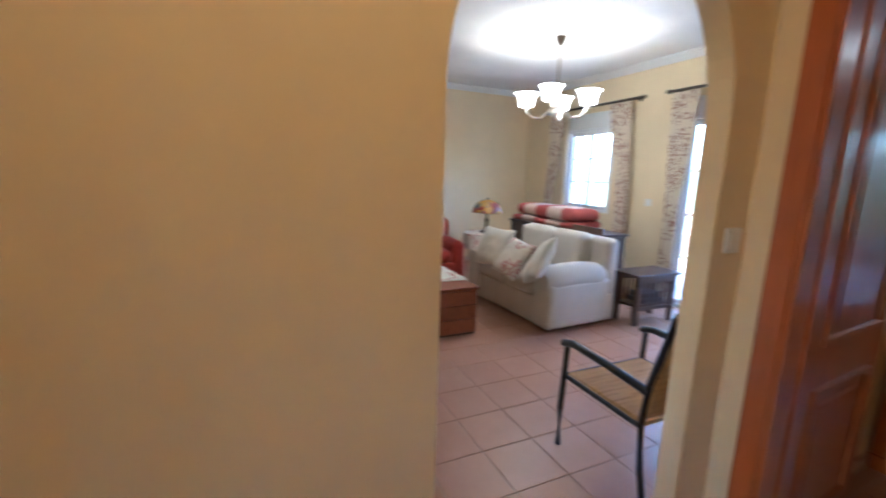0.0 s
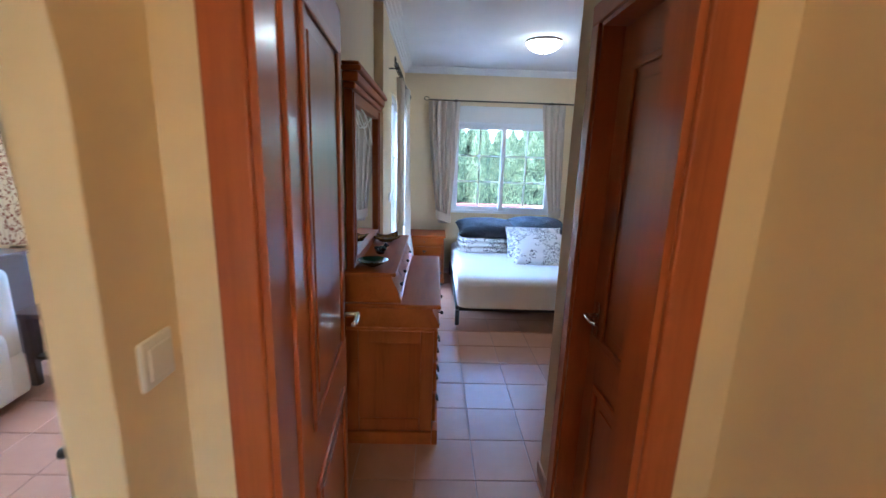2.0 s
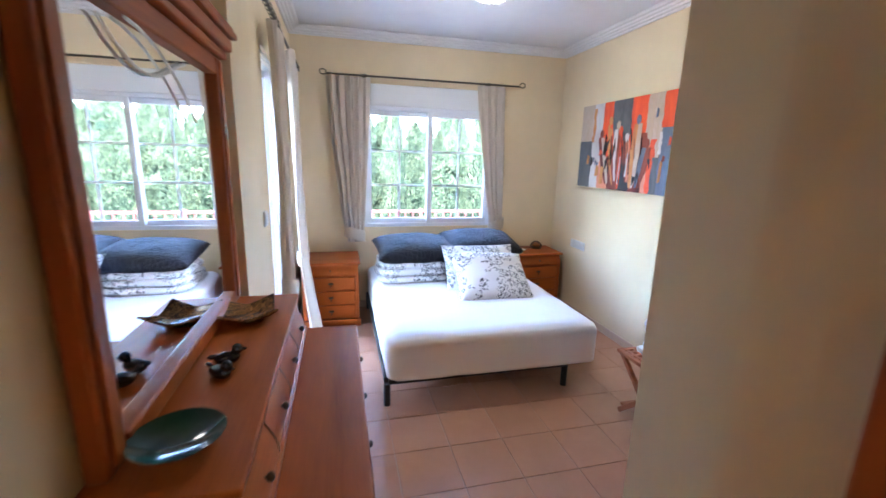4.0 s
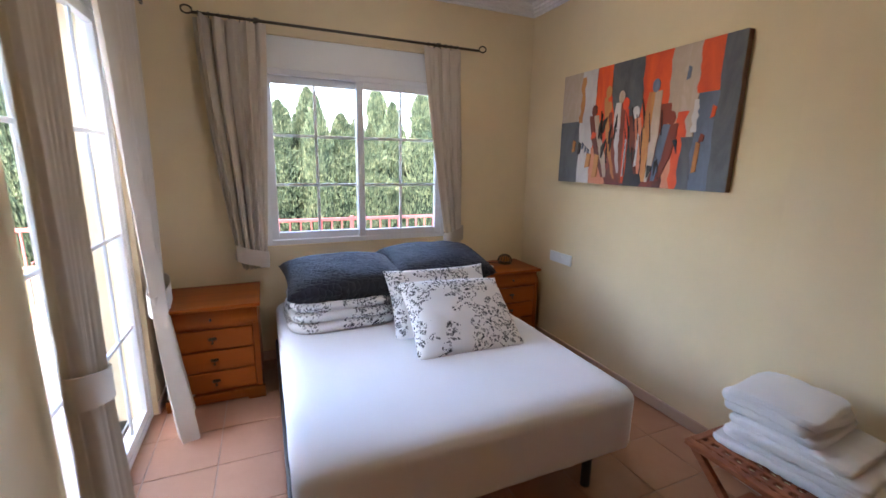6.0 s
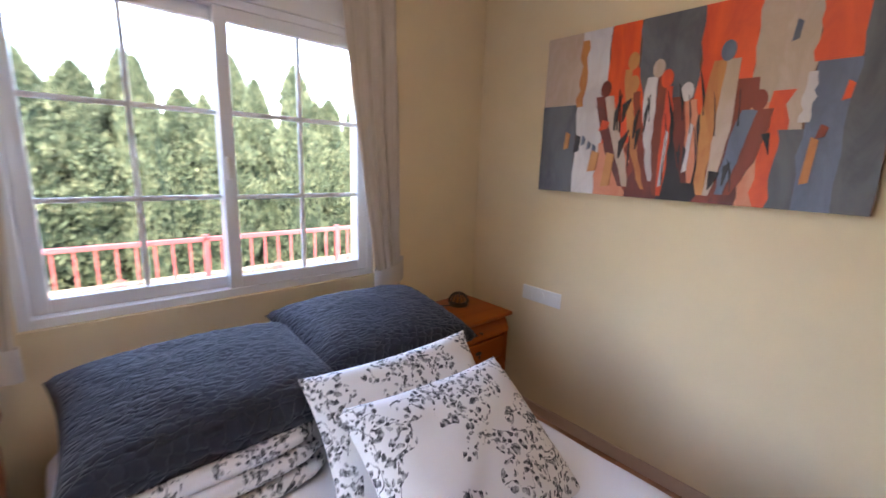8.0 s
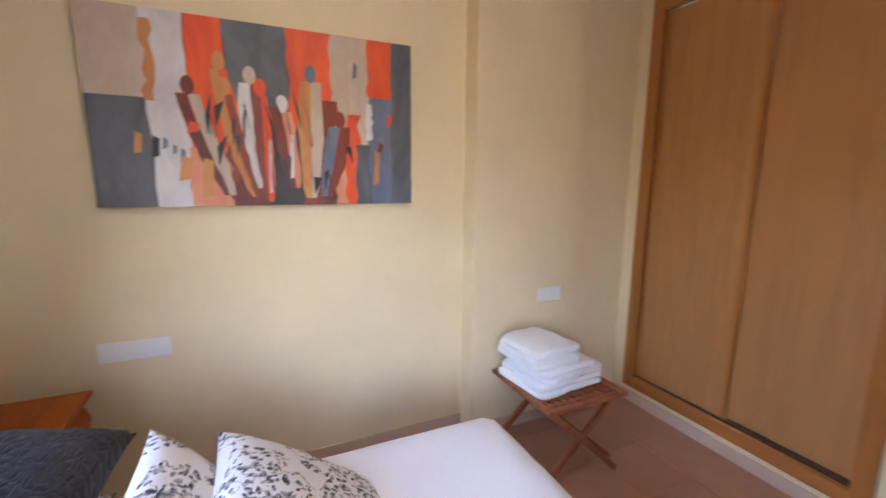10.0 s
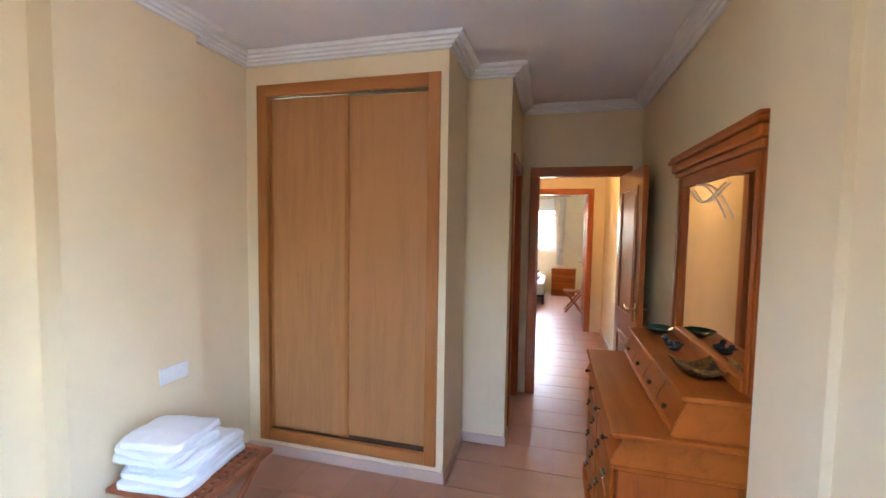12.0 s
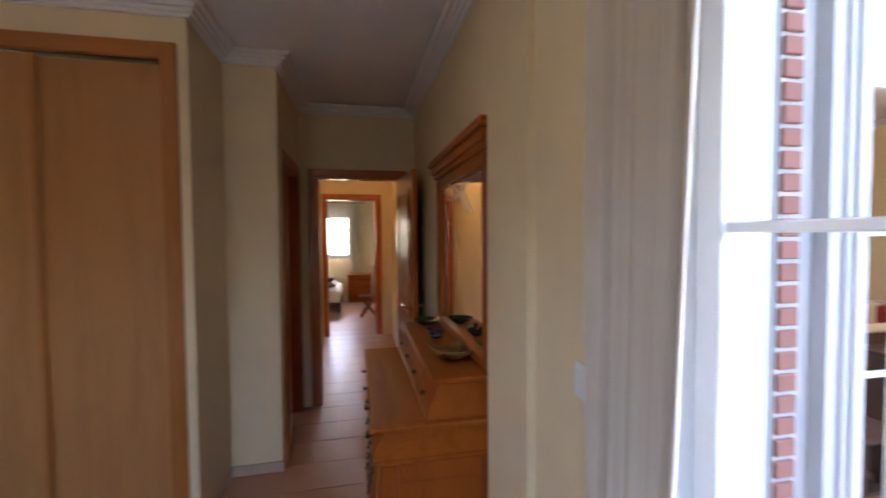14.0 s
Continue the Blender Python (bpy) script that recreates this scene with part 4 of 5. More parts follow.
# folded floral bedding and pillows at the head
def bedding(loc, w, d, h, turn, label, seed):
    bm = B()
    lay = 3
    for k in range(lay):
        z0 = k * h / lay
        def f(u, v, k=k, z0=z0):
            a = 2 * math.pi * u
            rr = 0.5 * (abs(math.cos(a)) ** 5 + abs(math.sin(a)) ** 5) ** -0.2
            px, py = rr * math.cos(a) * w * (1 - 0.035 * k), rr * math.sin(a) * d * (1 - 0.05 * k)
            t = math.pi * (v - 0.5)
            s = 0.82 + 0.18 * math.cos(t) ** 0.5 if abs(t) < 1.55 else 0.80
            cap = 1.0 if 0.12 < v < 0.88 else 0.0
            zz = z0 + (h / lay) * min(1, max(0, (v - 0.1) / 0.8))
            if cap == 0.0:
                s = 0.80 * (v / 0.12 if v <= 0.12 else (1 - v) / 0.12)
            wob = noise.noise(Vector((px * 5 + seed, py * 5, k * 3.0))) * 0.014 + noise.noise(Vector((px * 14 + seed, py * 14, v * 4 + k))) * 0.006
            return Vector((px * s * (1 + wob), py * s * (1 + wob), zz + wob * (1 if v > 0.5 else 0.4)))
        sheet(bm, f, 56, 16)
    bmesh.ops.remove_doubles(bm, verts=bm.verts, dist=0.0004)
    return single("folded_bedding", bm, FLORAL, label, "bedding", loc=loc, turn=turn, smooth=80)


bedding((0.155, 5.42, 0.478), 0.66, 0.58, 0.17, 2, "folded white duvet cover with grey floral print", 1.0)
pillow("quilted_pillow", NAVY, 0.74, 0.58, 0.22, pose(0.195, 5.45, 0.722, 6, 0, 2), "dark charcoal-blue quilted pillow on the folded bedding", 3, quilt=True)
pillow("quilted_pillow", NAVY, 0.74, 0.56, 0.22, pose(0.86, 5.55, 0.738, 8, 0, -2), "dark charcoal-blue quilted pillow near the window wall", 4, quilt=True)
pillow("floral_pillow", FLORAL, 0.66, 0.46, 0.15, pose(0.71, 5.05, 0.62, 50, 0, -2), "white pillow with grey floral print behind another", 5)
pillow("floral_pillow", FLORAL, 0.64, 0.52, 0.18, pose(0.735, 4.83, 0.60, 35, 2, -1), "white pillow with grey floral print leaning in front", 6)
pillow("folded_bedding", FLORAL, 0.62, 0.50, 0.17, pose(0.86, 5.56, 0.558, 0, 0, 0), "folded white and grey floral bedding under a pillow", 7, "bedding", group="")


# ---- the painting ----
def painting():
    """A long canvas of upright colour bands with plain tapered shapes across its middle."""
    y0, y1, z0, z1 = 4.18, 5.455, 1.32, 2.064
    W, Hh = y1 - y0, z1 - z0
    t = thing("painting", (XR - 0.002, y1, z0), "unframed long abstract canvas in orange, grey, cream and white", "painting")
    t.matrix_basis = pose(XR - 0.002, y1, z0, 0, 0, -90)
    side = material("canvas_edge", (0.16, 0.08, 0.05), 0.8)
    part("stretcher", box(B(), (0, -0.034, 0), (W, 0, Hh), 0.003), side, t)

    def paint(name, c, c2=None, scale=9.0, rough=0.5):
        m = material(name, c, rough)
        v = coords(m, (1, 1, 0.35))
        n = nd(m, "ShaderNodeTexNoise", Scale=scale, Detail=5.0, Roughness=0.65, Distortion=0.8)
        ln(m, v, n.inputs["Vector"])
        base_in(m, ramp(m, n.outputs["Fac"], [(0.36, c2 or tint(c, 0.72)), (0.58, c), (0.8, tint(c, 1.15))]))
        bump(m, n.outputs["Fac"], 0.3, 0.002)
        return m

    OR = paint("orange_oil", (0.80, 0.10, 0.018), (0.66, 0.065, 0.02))
    GR = paint("slate_grey_oil", (0.13, 0.135, 0.15), (0.085, 0.09, 0.105))
    CR = paint("cream_oil", (0.50, 0.38, 0.28), (0.58, 0.46, 0.38))
    WH = paint("white_oil", (0.68, 0.65, 0.64), (0.55, 0.50, 0.50))
    BK = paint("black_oil", (0.03, 0.025, 0.03))
    RD = paint("rust_oil", (0.26, 0.045, 0.02))
    MA = paint("maroon_oil", (0.11, 0.022, 0.016), (0.20, 0.035, 0.02))
    OC = paint("ochre_oil", (0.60, 0.27, 0.08), (0.50, 0.17, 0.05))
    PE = paint("peach_oil", (0.68, 0.28, 0.16), (0.62, 0.16, 0.07))
    BL = paint("blue_grey_oil", (0.16, 0.19, 0.27))
    lev = [0]

    def slab(name, mat, pts):
        """A patch of paint: an outline in shares of the canvas, laid just above the last one."""
        lev[0] += 1
        y = -0.0345 - 0.00012 * lev[0]
        bm = extrude_poly(B(), [(u * W, v * Hh) for u, v in pts], "y", y, -0.0342)
        return part(name, bm, mat, t)

    def band(mat, u0, u1, v0=0.0, v1=1.0, wob=0.006):
        n = 8
        a = [(u0 + random.uniform(-wob, wob), v0 + (v1 - v0) * k / n) for k in range(n + 1)]
        b = [(u1 + random.uniform(-wob, wob), v0 + (v1 - v0) * k / n) for k in range(n + 1)]
        clampu = lambda q: [(min(1, max(0, u)), v) for u, v in q]
        slab("colour_band", mat, clampu(a) + clampu(b[::-1]))

    band(CR, 0, 0.17, 0.56, 1)
    band(GR, 0, 0.155, 0, 0.565)
    band(WH, 0.155, 0.265)
    band(OR, 0.262, 0.37, 0.3, 1)
    band(PE, 0.25, 0.38, 0, 0.32)
    band(GR, 0.37, 0.56, 0.55, 1)
    band(RD, 0.37, 0.56, 0, 0.56, 0.02)
    band(OR, 0.56, 0.705, 0.3, 1)
    band(RD, 0.55, 0.68, 0, 0.32, 0.02)
    band(CR, 0.70, 0.835, 0.35, 1)
    band(PE, 0.66, 0.79, 0, 0.5, 0.02)
    band(OR, 0.75, 0.795, 0, 0.55, 0.012)
    band(OR, 0.83, 0.925, 0.66, 1)
    band(GR, 0.785, 0.84, 0, 0.37)
    band(BL, 0.835, 0.925, 0, 0.66)
    band(GR, 0.92, 1.0, 0, 1)
    band(OC, 0.15, 0.175, 0.55, 0.95, 0.01)
    band(WH, 0.825, 0.845, 0.4, 0.62, 0.006)
    band(BK, 0.485, 0.60, 0, 0.46, 0.012)
    band(RD, 0.60, 0.71, 0.2, 0.62, 0.015)
    band(MA, 0.385, 0.49, 0, 0.42, 0.015)
    band(MA, 0.645, 0.70, 0, 0.40, 0.012)

    def figure(u, top, w, lean, left, right, cap, foot):
        """Two slim strips of paint side by side that narrow to a foot, with an oval above."""
        for side, mat in ((-1, left), (1, right)):
            inner, outer = [], []
            for k in range(11):
                v = foot + (top - foot) * k / 10
                s = w * (0.25 + 0.75 * math.sin(math.pi * (0.06 + 0.70 * k / 10)) ** 0.8)
                c = u + lean * (1 - k / 10) ** 1.2
                inner.append((c + random.uniform(-0.003, 0.003), v))
                outer.append((c + side * s / 2 + random.uniform(-0.004, 0.004), v))
            slab("tapered_shape", mat, inner + outer[::-1])
        slab("oval_shape", cap, [(u + 0.019 * math.cos(a), top + 0.042 + 0.05 * math.sin(a)) for a in (2 * math.pi * k / 16 for k in range(16))])

    figure(0.262, 0.60, 0.075, 0.10, MA, CR, MA, 0.06)
    figure(0.352, 0.74, 0.060, 0.05, OC, OR, OC, 0.25)
    figure(0.362, 0.61, 0.055, 0.075, OC, RD, OC, 0.05)
    figure(0.440, 0.68, 0.085, 0.03, WH, RD, CR, 0.10)
    figure(0.470, 0.62, 0.055, 0.01, RD, OR, OR, 0.02)
    figure(0.535, 0.54, 0.070, 0.035, MA, PE, WH, 0.10)
    figure(0.632, 0.72, 0.085, -0.012, OC, CR, BL, 0.04)
    figure(0.728, 0.47, 0.085, -0.055, BL, RD, RD, 0.05)
    # stray strokes
    for u, v, s, l, mat in ((0.19, 0.33, 0.008, 0.05, BL), (0.215, 0.30, 0.007, 0.04, BL), (0.235, 0.27, 0.008, 0.06, BL), (0.165, 0.31, 0.012, 0.10, BK), (0.785, 0.80, 0.009, 0.08, BL), (0.27, 0.42, 0.02, 0.05, OR), (0.12, 0.33, 0.012, 0.1, OC),
                            (0.86, 0.22, 0.012, 0.2, OC), (0.91, 0.52, 0.01, 0.07, OR), (0.875, 0.35, 0.012, 0.05, RD), (0.24, 0.2, 0.02, 0.12, OC), (0.30, 0.15, 0.02, 0.2, OC), (0.56, 0.28, 0.008, 0.25, WH), (0.49, 0.22, 0.006, 0.3, WH)):
        slab("stroke", mat, [(u - s, v - l / 2), (u + s * 0.6, v - l / 2 + 0.01), (u + s, v + l / 2), (u - s * 0.4, v + l / 2 + 0.015)])
    for k in range(26):
        u = random.uniform(0.27, 0.78)
        v = random.uniform(0.05, 0.5)
        slab("dark_line", BK, [(u - 0.0015, v), (u + 0.0015, v), (u + random.uniform(-0.03, 0.03), v + random.uniform(0.08, 0.25)), (u - 0.004, v + 0.1)])
    return t


painting()


# ---- sockets and switches ----
def socket_plate(loc, turn, gangs, label, name="power_socket", switch_only=False, w1=0.078):
    t = thing(name, loc, label, "switch" if switch_only else "socket", turn=turn)
    w = w1 * gangs
    part("plate", box(B(), (-w / 2, -0.010, -0.042), (w / 2, 0, 0.042), 0.004), PVC, t)
    for k in range(gangs):
        x = -w / 2 + w1 * (k + 0.5)
        if switch_only or k == 0 and gangs > 1:
            part("rocker", box(B(), (x - 0.026, -0.014, -0.028), (x + 0.026, -0.010, 0.028), 0.003), PVC, t)
        else:
            bm = lathe(B(), [(0.021, 0.0), (0.024, 0.0), (0.024, 0.004), (0.021, 0.004)], 24)
            bmesh.ops.rotate(bm, verts=bm.verts, matrix=Matrix.Rotation(radians(90), 3, "X"))
            bmesh.ops.translate(bm, verts=bm.verts, vec=(x, -0.010, 0))
            part("socket_ring", bm, PVC, t)
            # no recess is cut: a grey disc paints the shade of the well
            hol = material("socket_well_shade", (0.25, 0.25, 0.26), 0.6)
            bm = rod(B(), (x, -0.0115, 0), (x, -0.0095, 0), 0.0205, seg=24)
            part("well_shade_disc", bm, hol, t)
            for dx in (-0.009, 0.009):
                part("contact_hole", rod(B(), (x + dx, -0.0122, 0), (x + dx, -0.0105, 0), 0.003, seg=8), IRON, t)
    return t


socket_plate((XR, 5.397, 0.725), -90, 3, "white switch and socket plate above the nightstand", w1=0.085)
socket_plate((1.733, 3.37, 0.785), -90, 2, "white switch and socket plate above the folding rack", w1=0.085)
socket_plate((-0.922, 0.985, 1.225), 90, 1, "white light switch beside the archway", "light_switch", True)
socket_plate((XT, 4.145, 1.20), 90, 1, "white light switch beside the terrace curtain", "light_switch", True)
PLACE = LIVING
socket_plate((-3.50, YL, 1.12), 0, 1, "white light switch on the living room wall", "light_switch", True)
PLACE = Matrix.Identity(4)


# ---- folding rack with towels ----
def folding_rack(loc, turn, w, d, h, label, lattice=True):
    t = thing("folding_rack", loc, label, "rack", turn=turn)
    if lattice:
        n, mcol = 9, 10
        part("rim", boxes(((0, 0, h - 0.022), (w, 0.03, h)), ((0, d - 0.03, h - 0.022), (w, d, h)), ((0, 0.03, h - 0.022), (0.03, d - 0.03, h)), ((w - 0.03, 0.03, h - 0.022), (w, d - 0.03, h)), bevel=0.004), TEAK, t)
        for k in range(n):
            y = 0.03 + (d - 0.06) * (k + 0.5) / n
            part("lattice_bar", box(B(), (0.028, y - 0.011, h - 0.019), (w - 0.028, y + 0.011, h - 0.003), 0.003, 1), TEAK, t)
        for k in range(mcol):
            x = 0.03 + (w - 0.06) * (k + 0.5) / mcol
            part("lattice_bar", box(B(), (x - 0.011, 0.028, h - 0.021), (x + 0.011, d - 0.028, h - 0.005), 0.003, 1), TEAK, t)
    else:
        for k in range(8):
            y = d * (k + 0.5) / 8
            part("slat", box(B(), (0, y - 0.016, h - 0.02), (w, y + 0.016, h), 0.004), TEAK, t)
    for y in (0.035, d - 0.035):
        for a, b in (((0.03, 0.0), (w - 0.03, h - 0.022)), ((w - 0.03, 0.0), (0.03, h - 0.022))):
            yy = y + (0.014 if a[0] < w / 2 else -0.014)
            bm = B()
            dx, dz = b[0] - a[0], b[1] - a[1]
            L = math.hypot(dx, dz)
            box(bm, (-L / 2, -0.011, -0.016), (L / 2, 0.011, 0.016), 0.004)
            bmesh.ops.rotate(bm, verts=bm.verts, matrix=Matrix.Rotation(-math.atan2(dz, dx), 3, "Y"))
            bmesh.ops.translate(bm, verts=bm.verts, vec=((a[0] + b[0]) / 2, yy, (a[1] + b[1]) / 2 + 0.004))
            part("leg", bm, TEAK, t)
    for x in (0.05, w - 0.05):
        part("stretcher", box(B(), (x - 0.015, 0.046, 0.045), (x + 0.015, d - 0.046, 0.065), 0.004), TEAK, t)
    return t


folding_rack((1.185, 3.775, 0), -90, 0.485, 0.485, 0.42, "reddish wooden folding luggage rack with a latticed top beside the wardrobe")


def towel(loc, w, d, h, turn, label, seed, layers=2):
    bm = B()
    for k in range(layers):
        z0, z1 = k * h / layers, (k + 1) * h / layers
        def f(u, v, z0=z0, z1=z1, k=k):
            a = 2 * math.pi * u
            c, s = math.cos(a), math.sin(a)
            rr = (abs(c) ** 16 + abs(s) ** 16) ** (-1 / 16)
            b = math.pi * (v - 0.5)
            e = max(0.0, math.cos(b)) ** 0.5
            px, py = rr * c * w / 2 * (0.94 + 0.06 * e), rr * s * d / 2 * (0.94 + 0.06 * e)
            if v < 0.06 or v > 0.94:
                q = (v if v < 0.5 else 1 - v) / 0.06
                px, py = px * q, py * q
            n1 = noise.noise(Vector((px * 9 + seed, py * 9, k * 5))) * 0.012 - 0.012 * (abs(py) / d * 2) ** 3
            n2 = noise.noise(Vector((px * 45 + seed, py * 45, v * 22))) * 0.004
            return Vector((px + n2, py + n2, z0 + (z1 - z0) * (0.5 + 0.5 * math.sin(b)) + n1 * (0.3 + v * 0.7) + n2))
        sheet(bm, f, 60, 18)
    bmesh.ops.remove_doubles(bm, verts=bm.verts, dist=0.0003)
    return single("towel", bm, TOWEL, label, "towel", "towels on the rack", loc=loc, turn=turn, smooth=80)


for k in range(4):
    towel((1.475 + 0.012 * (k % 2), 3.545 - 0.014 * (k % 3), 0.421 + 0.030 * k), 0.355 - 0.010 * k, 0.425 - 0.022 * k, 0.033, (6, 2, 9, 4)[k], "large folded white terry towel in the stack", k, 1)
for k in range(3):
    towel((1.50 - 0.01 * k, 3.61 + 0.010 * (k % 2), 0.541 + 0.032 * k), 0.315 - 0.008 * k, 0.30 - 0.012 * k, 0.035, (4, -3, 7)[k], "folded white terry towel near the top", 10 + k, 1)
towel((1.50, 3.355, 0.421), 0.21, 0.115, 0.024, 5, "small folded white terry towel beside the stack", 20, 1)
towel((1.498, 3.353, 0.445), 0.205, 0.11, 0.022, 3, "small folded white terry towel beside the stack", 21, 1)


# ---- small things on the dresser and nightstand ----
GREEN = material("dark_green_glaze", (0.012, 0.045, 0.030), 0.12)
PATT = floral("mottled_ochre_glaze", (0.06, 0.035, 0.02), (0.42, 0.20, 0.05), 30.0, 0.45)
PATT.node_tree.nodes["Principled BSDF"].inputs["Roughness"].default_value = 0.15
BLACKG = material("black_glazed_ceramic", (0.012, 0.012, 0.018), 0.15)
single("ceramic_bowl", lathe(B(), [(0.025, 0), (0.028, 0.004), (0.045, 0.010), (0.067, 0.022), (0.081, 0.034), (0.084, 0.036), (0.079, 0.034), (0.066, 0.025), (0.04, 0.013), (0.0, 0.010)], 40), GREEN,
       "shallow dark green glazed ceramic bowl on the dresser", "bowl", loc=(-0.785, 2.51, 0.986), smooth=60)


def square_dish():
    def f(u, v):
        x, y = u * 2 - 1, v * 2 - 1
        r = max(abs(x), abs(y))
        lift = 0.038 * (abs(x * y)) ** 1.3 + 0.018 * r ** 3
        return Vector((x * 0.085 * (1 + 0.08 * abs(y)), y * 0.085 * (1 + 0.08 * abs(x)), 0.006 + 0.8 * lift))
    bm = sheet(B(), f, 18, 18, 0.006)
    lathe(bm, [(0.045, 0.0), (0.05, 0.004), (0.05, 0.010)], 20)
    return single("ceramic_dish", bm, PATT, "square dark ceramic dish with mottled ochre pattern on the dresser", "dish", loc=(-0.79, 3.19, 0.987), turn=12, smooth=60)


square_dish()
for yy, tn in ((2.855, 20), (2.78, -35)):
    bm = B()
    ball(bm, (0, 0, 0.019), 0.022, (1.5, 0.9, 0.85), 12)
    ball(bm, (0.026, 0.0, 0.040), 0.015, (1, 1, 1), 10)
    ball(bm, (0.042, 0.0, 0.036), 0.006, (1.6, 0.8, 0.7), 8)
    ball(bm, (-0.034, 0.0, 0.030), 0.010, (1.4, 0.5, 0.8), 8)
    single("ceramic_figurine", bm, BLACKG, "small black glazed ceramic figurine on the dresser", "figurine", "figurines on the dresser", loc=(-0.78, yy, 0.986), turn=tn, smooth=60)

bl = thing("bedside_lamp", (1.61, 5.80, 0.61), "small woven wire bedside lamp on the nightstand", "lamp")
part("base", lathe(B(), [(0.055, 0), (0.06, 0.006), (0.05, 0.016), (0.03, 0.022)], 24), BRASS, bl, smooth=True)
for k in range(7):
    a = math.pi * k / 7
    part("wire_rib", tube(B(), [(0.06 * math.cos(a) * math.cos(q), 0.06 * math.sin(a) * math.cos(q), 0.02 + 0.058 * max(0.0, math.sin(q))) for q in (math.pi * i / 14 for i in range(15))], 0.004, 6), RODM, bl, smooth=True)
part("inner_shade", ball(B(), (0, 0, 0.040), 0.045, (1.1, 1.1, 0.62), 16), OAKF, bl, smooth=True)
part("cable", tube(B(), [(-0.05, 0.0, 0.006), (-0.10, 0.03, 0.005), (-0.14, 0.06, 0.005), (-0.15, 0.11, 0.004)], 0.003, 6), IRON, bl, "black cable running to the wall")
single("coaster", lathe(B(), [(0.04, 0), (0.042, 0.003), (0.04, 0.006)], 24), PVC, "round pale coaster on the nightstand", "coaster", loc=(1.42, 5.74, 0.61))


# ---- lamps ----
def plafond(loc, opal, label):
    t = thing("ceiling_lamp", loc, label, "lamp")
    part("mount", lathe(B(), [(0.15, -0.022), (0.165, -0.02), (0.17, -0.006), (0.17, 0.0)], 40), BRASS, t, smooth=True)
    part("glass_bowl", lathe(B(), [(0.0, -0.105), (0.03, -0.104), (0.08, -0.092), (0.13, -0.065), (0.16, -0.030), (0.165, -0.021)], 40), opal, t, "lit warm white glass bowl", smooth=True)
    part("finial", ball(B(), (0, 0, -0.112), 0.011), CHROME, t, smooth=True)


plafond((0.53, 4.56, H), OPAL, "lit round glass ceiling lamp with a pale rim")
plafond((-0.40, -0.25, H), OPAL3, "lit warm round glass ceiling lamp of the hall")


PLACE = LIVING
def chandelier():
    t = thing("chandelier", (-3.48, 2.165, HL), "lit brass chandelier with four frosted glass cups", "chandelier")
    part("canopy", lathe(B(), [(0.0, -0.085), (0.02, -0.085), (0.045, -0.04), (0.055, 0.0)], 24), BRASS, t, smooth=True)
    part("stem", rod(B(), (0, 0, -0.52), (0, 0, -0.08), 0.012), CHROME, t, smooth=True)
    part("hub", lathe(B(), [(0.0, -0.70), (0.02, -0.69), (0.045, -0.64), (0.03, -0.58), (0.016, -0.51), (0.0, -0.50)], 20), CHROME, t, smooth=True)
    for k in range(4):
        a = 2 * math.pi * k / 4 + radians(131)
        c, s = math.cos(a), math.sin(a)
        arm = part("arm", tube(B(), [(c * r, s * r, z) for r, z in ((0.02, -0.60), (0.07, -0.68), (0.15, -0.745), (0.23, -0.735), (0.285, -0.68), (0.295, -0.63))], 0.011, 8), CHROME, t, smooth=True)
        part("cup", lathe(B(), [(0.05, -0.632), (0.064, -0.622), (0.072, -0.57), (0.084, -0.525), (0.112, -0.50), (0.107, -0.498), (0.078, -0.525), (0.066, -0.57), (0.05, -0.615), (0.0, -0.62)], 24, (c * 0.295, s * 0.295, 0)), OPAL2, arm, "lit frosted glass cup", smooth=True)


chandelier()


# ---- living room ----
def sofa():
    t = thing("sofa", (-4.20, 1.66, 0), "cream upholstered two-seat sofa with loose cushions", "sofa", turn=3)
    W, D = 1.38, 0.86
    def pad(a, b, r, name, seg=4, puff=0.0):
        bm = box(B(), a, b, r, seg)
        return part(name, bm, SOFA, t, smooth=60)
    pad((0.02, 0.02, 0.03), (W - 0.02, D - 0.02, 0.30), 0.03, "base")
    for x0 in (0.0, W - 0.24):
        bm = box(B(), (x0, -0.01, 0.03), (x0 + 0.24, D - 0.12, 0.46), 0.05, 4)
        part("arm", bm, SOFA, t, smooth=60)
        bm = tube(B(), [(x0 + 0.12, -0.02 + (D - 0.14) * k / 8, 0.46 + 0.03 * math.sin(math.pi * k / 8)) for k in range(9)], lambda k: 0.125 - 0.03 * (1 if k in (0, 1) else 0), 20)
        part("arm_roll", bm, SOFA, t, smooth=70)
    for k in range(2):
        x0 = 0.24 + k * (W - 0.48) / 2
        w = (W - 0.48) / 2
        pad((x0 + 0.004, -0.03, 0.30), (x0 + w - 0.004, D - 0.26, 0.455), 0.06, "seat_cushion")
        bm = box(B(), (x0 + 0.004, -0.12, 0.44), (x0 + w - 0.004, 0.12, 0.86), 0.085, 5)
        bmesh.ops.rotate(bm, verts=bm.verts, cent=(0, 0, 0.44), matrix=Matrix.Rotation(radians(-10), 3, "X"))
        bmesh.ops.translate(bm, verts=bm.verts, vec=(0, D - 0.26, 0))
        part("back_cushion", bm, SOFA, t, smooth=60)
    pad((0.03, D - 0.17, 0.03), (W - 0.03, D, 0.82), 0.06, "back")
    return t


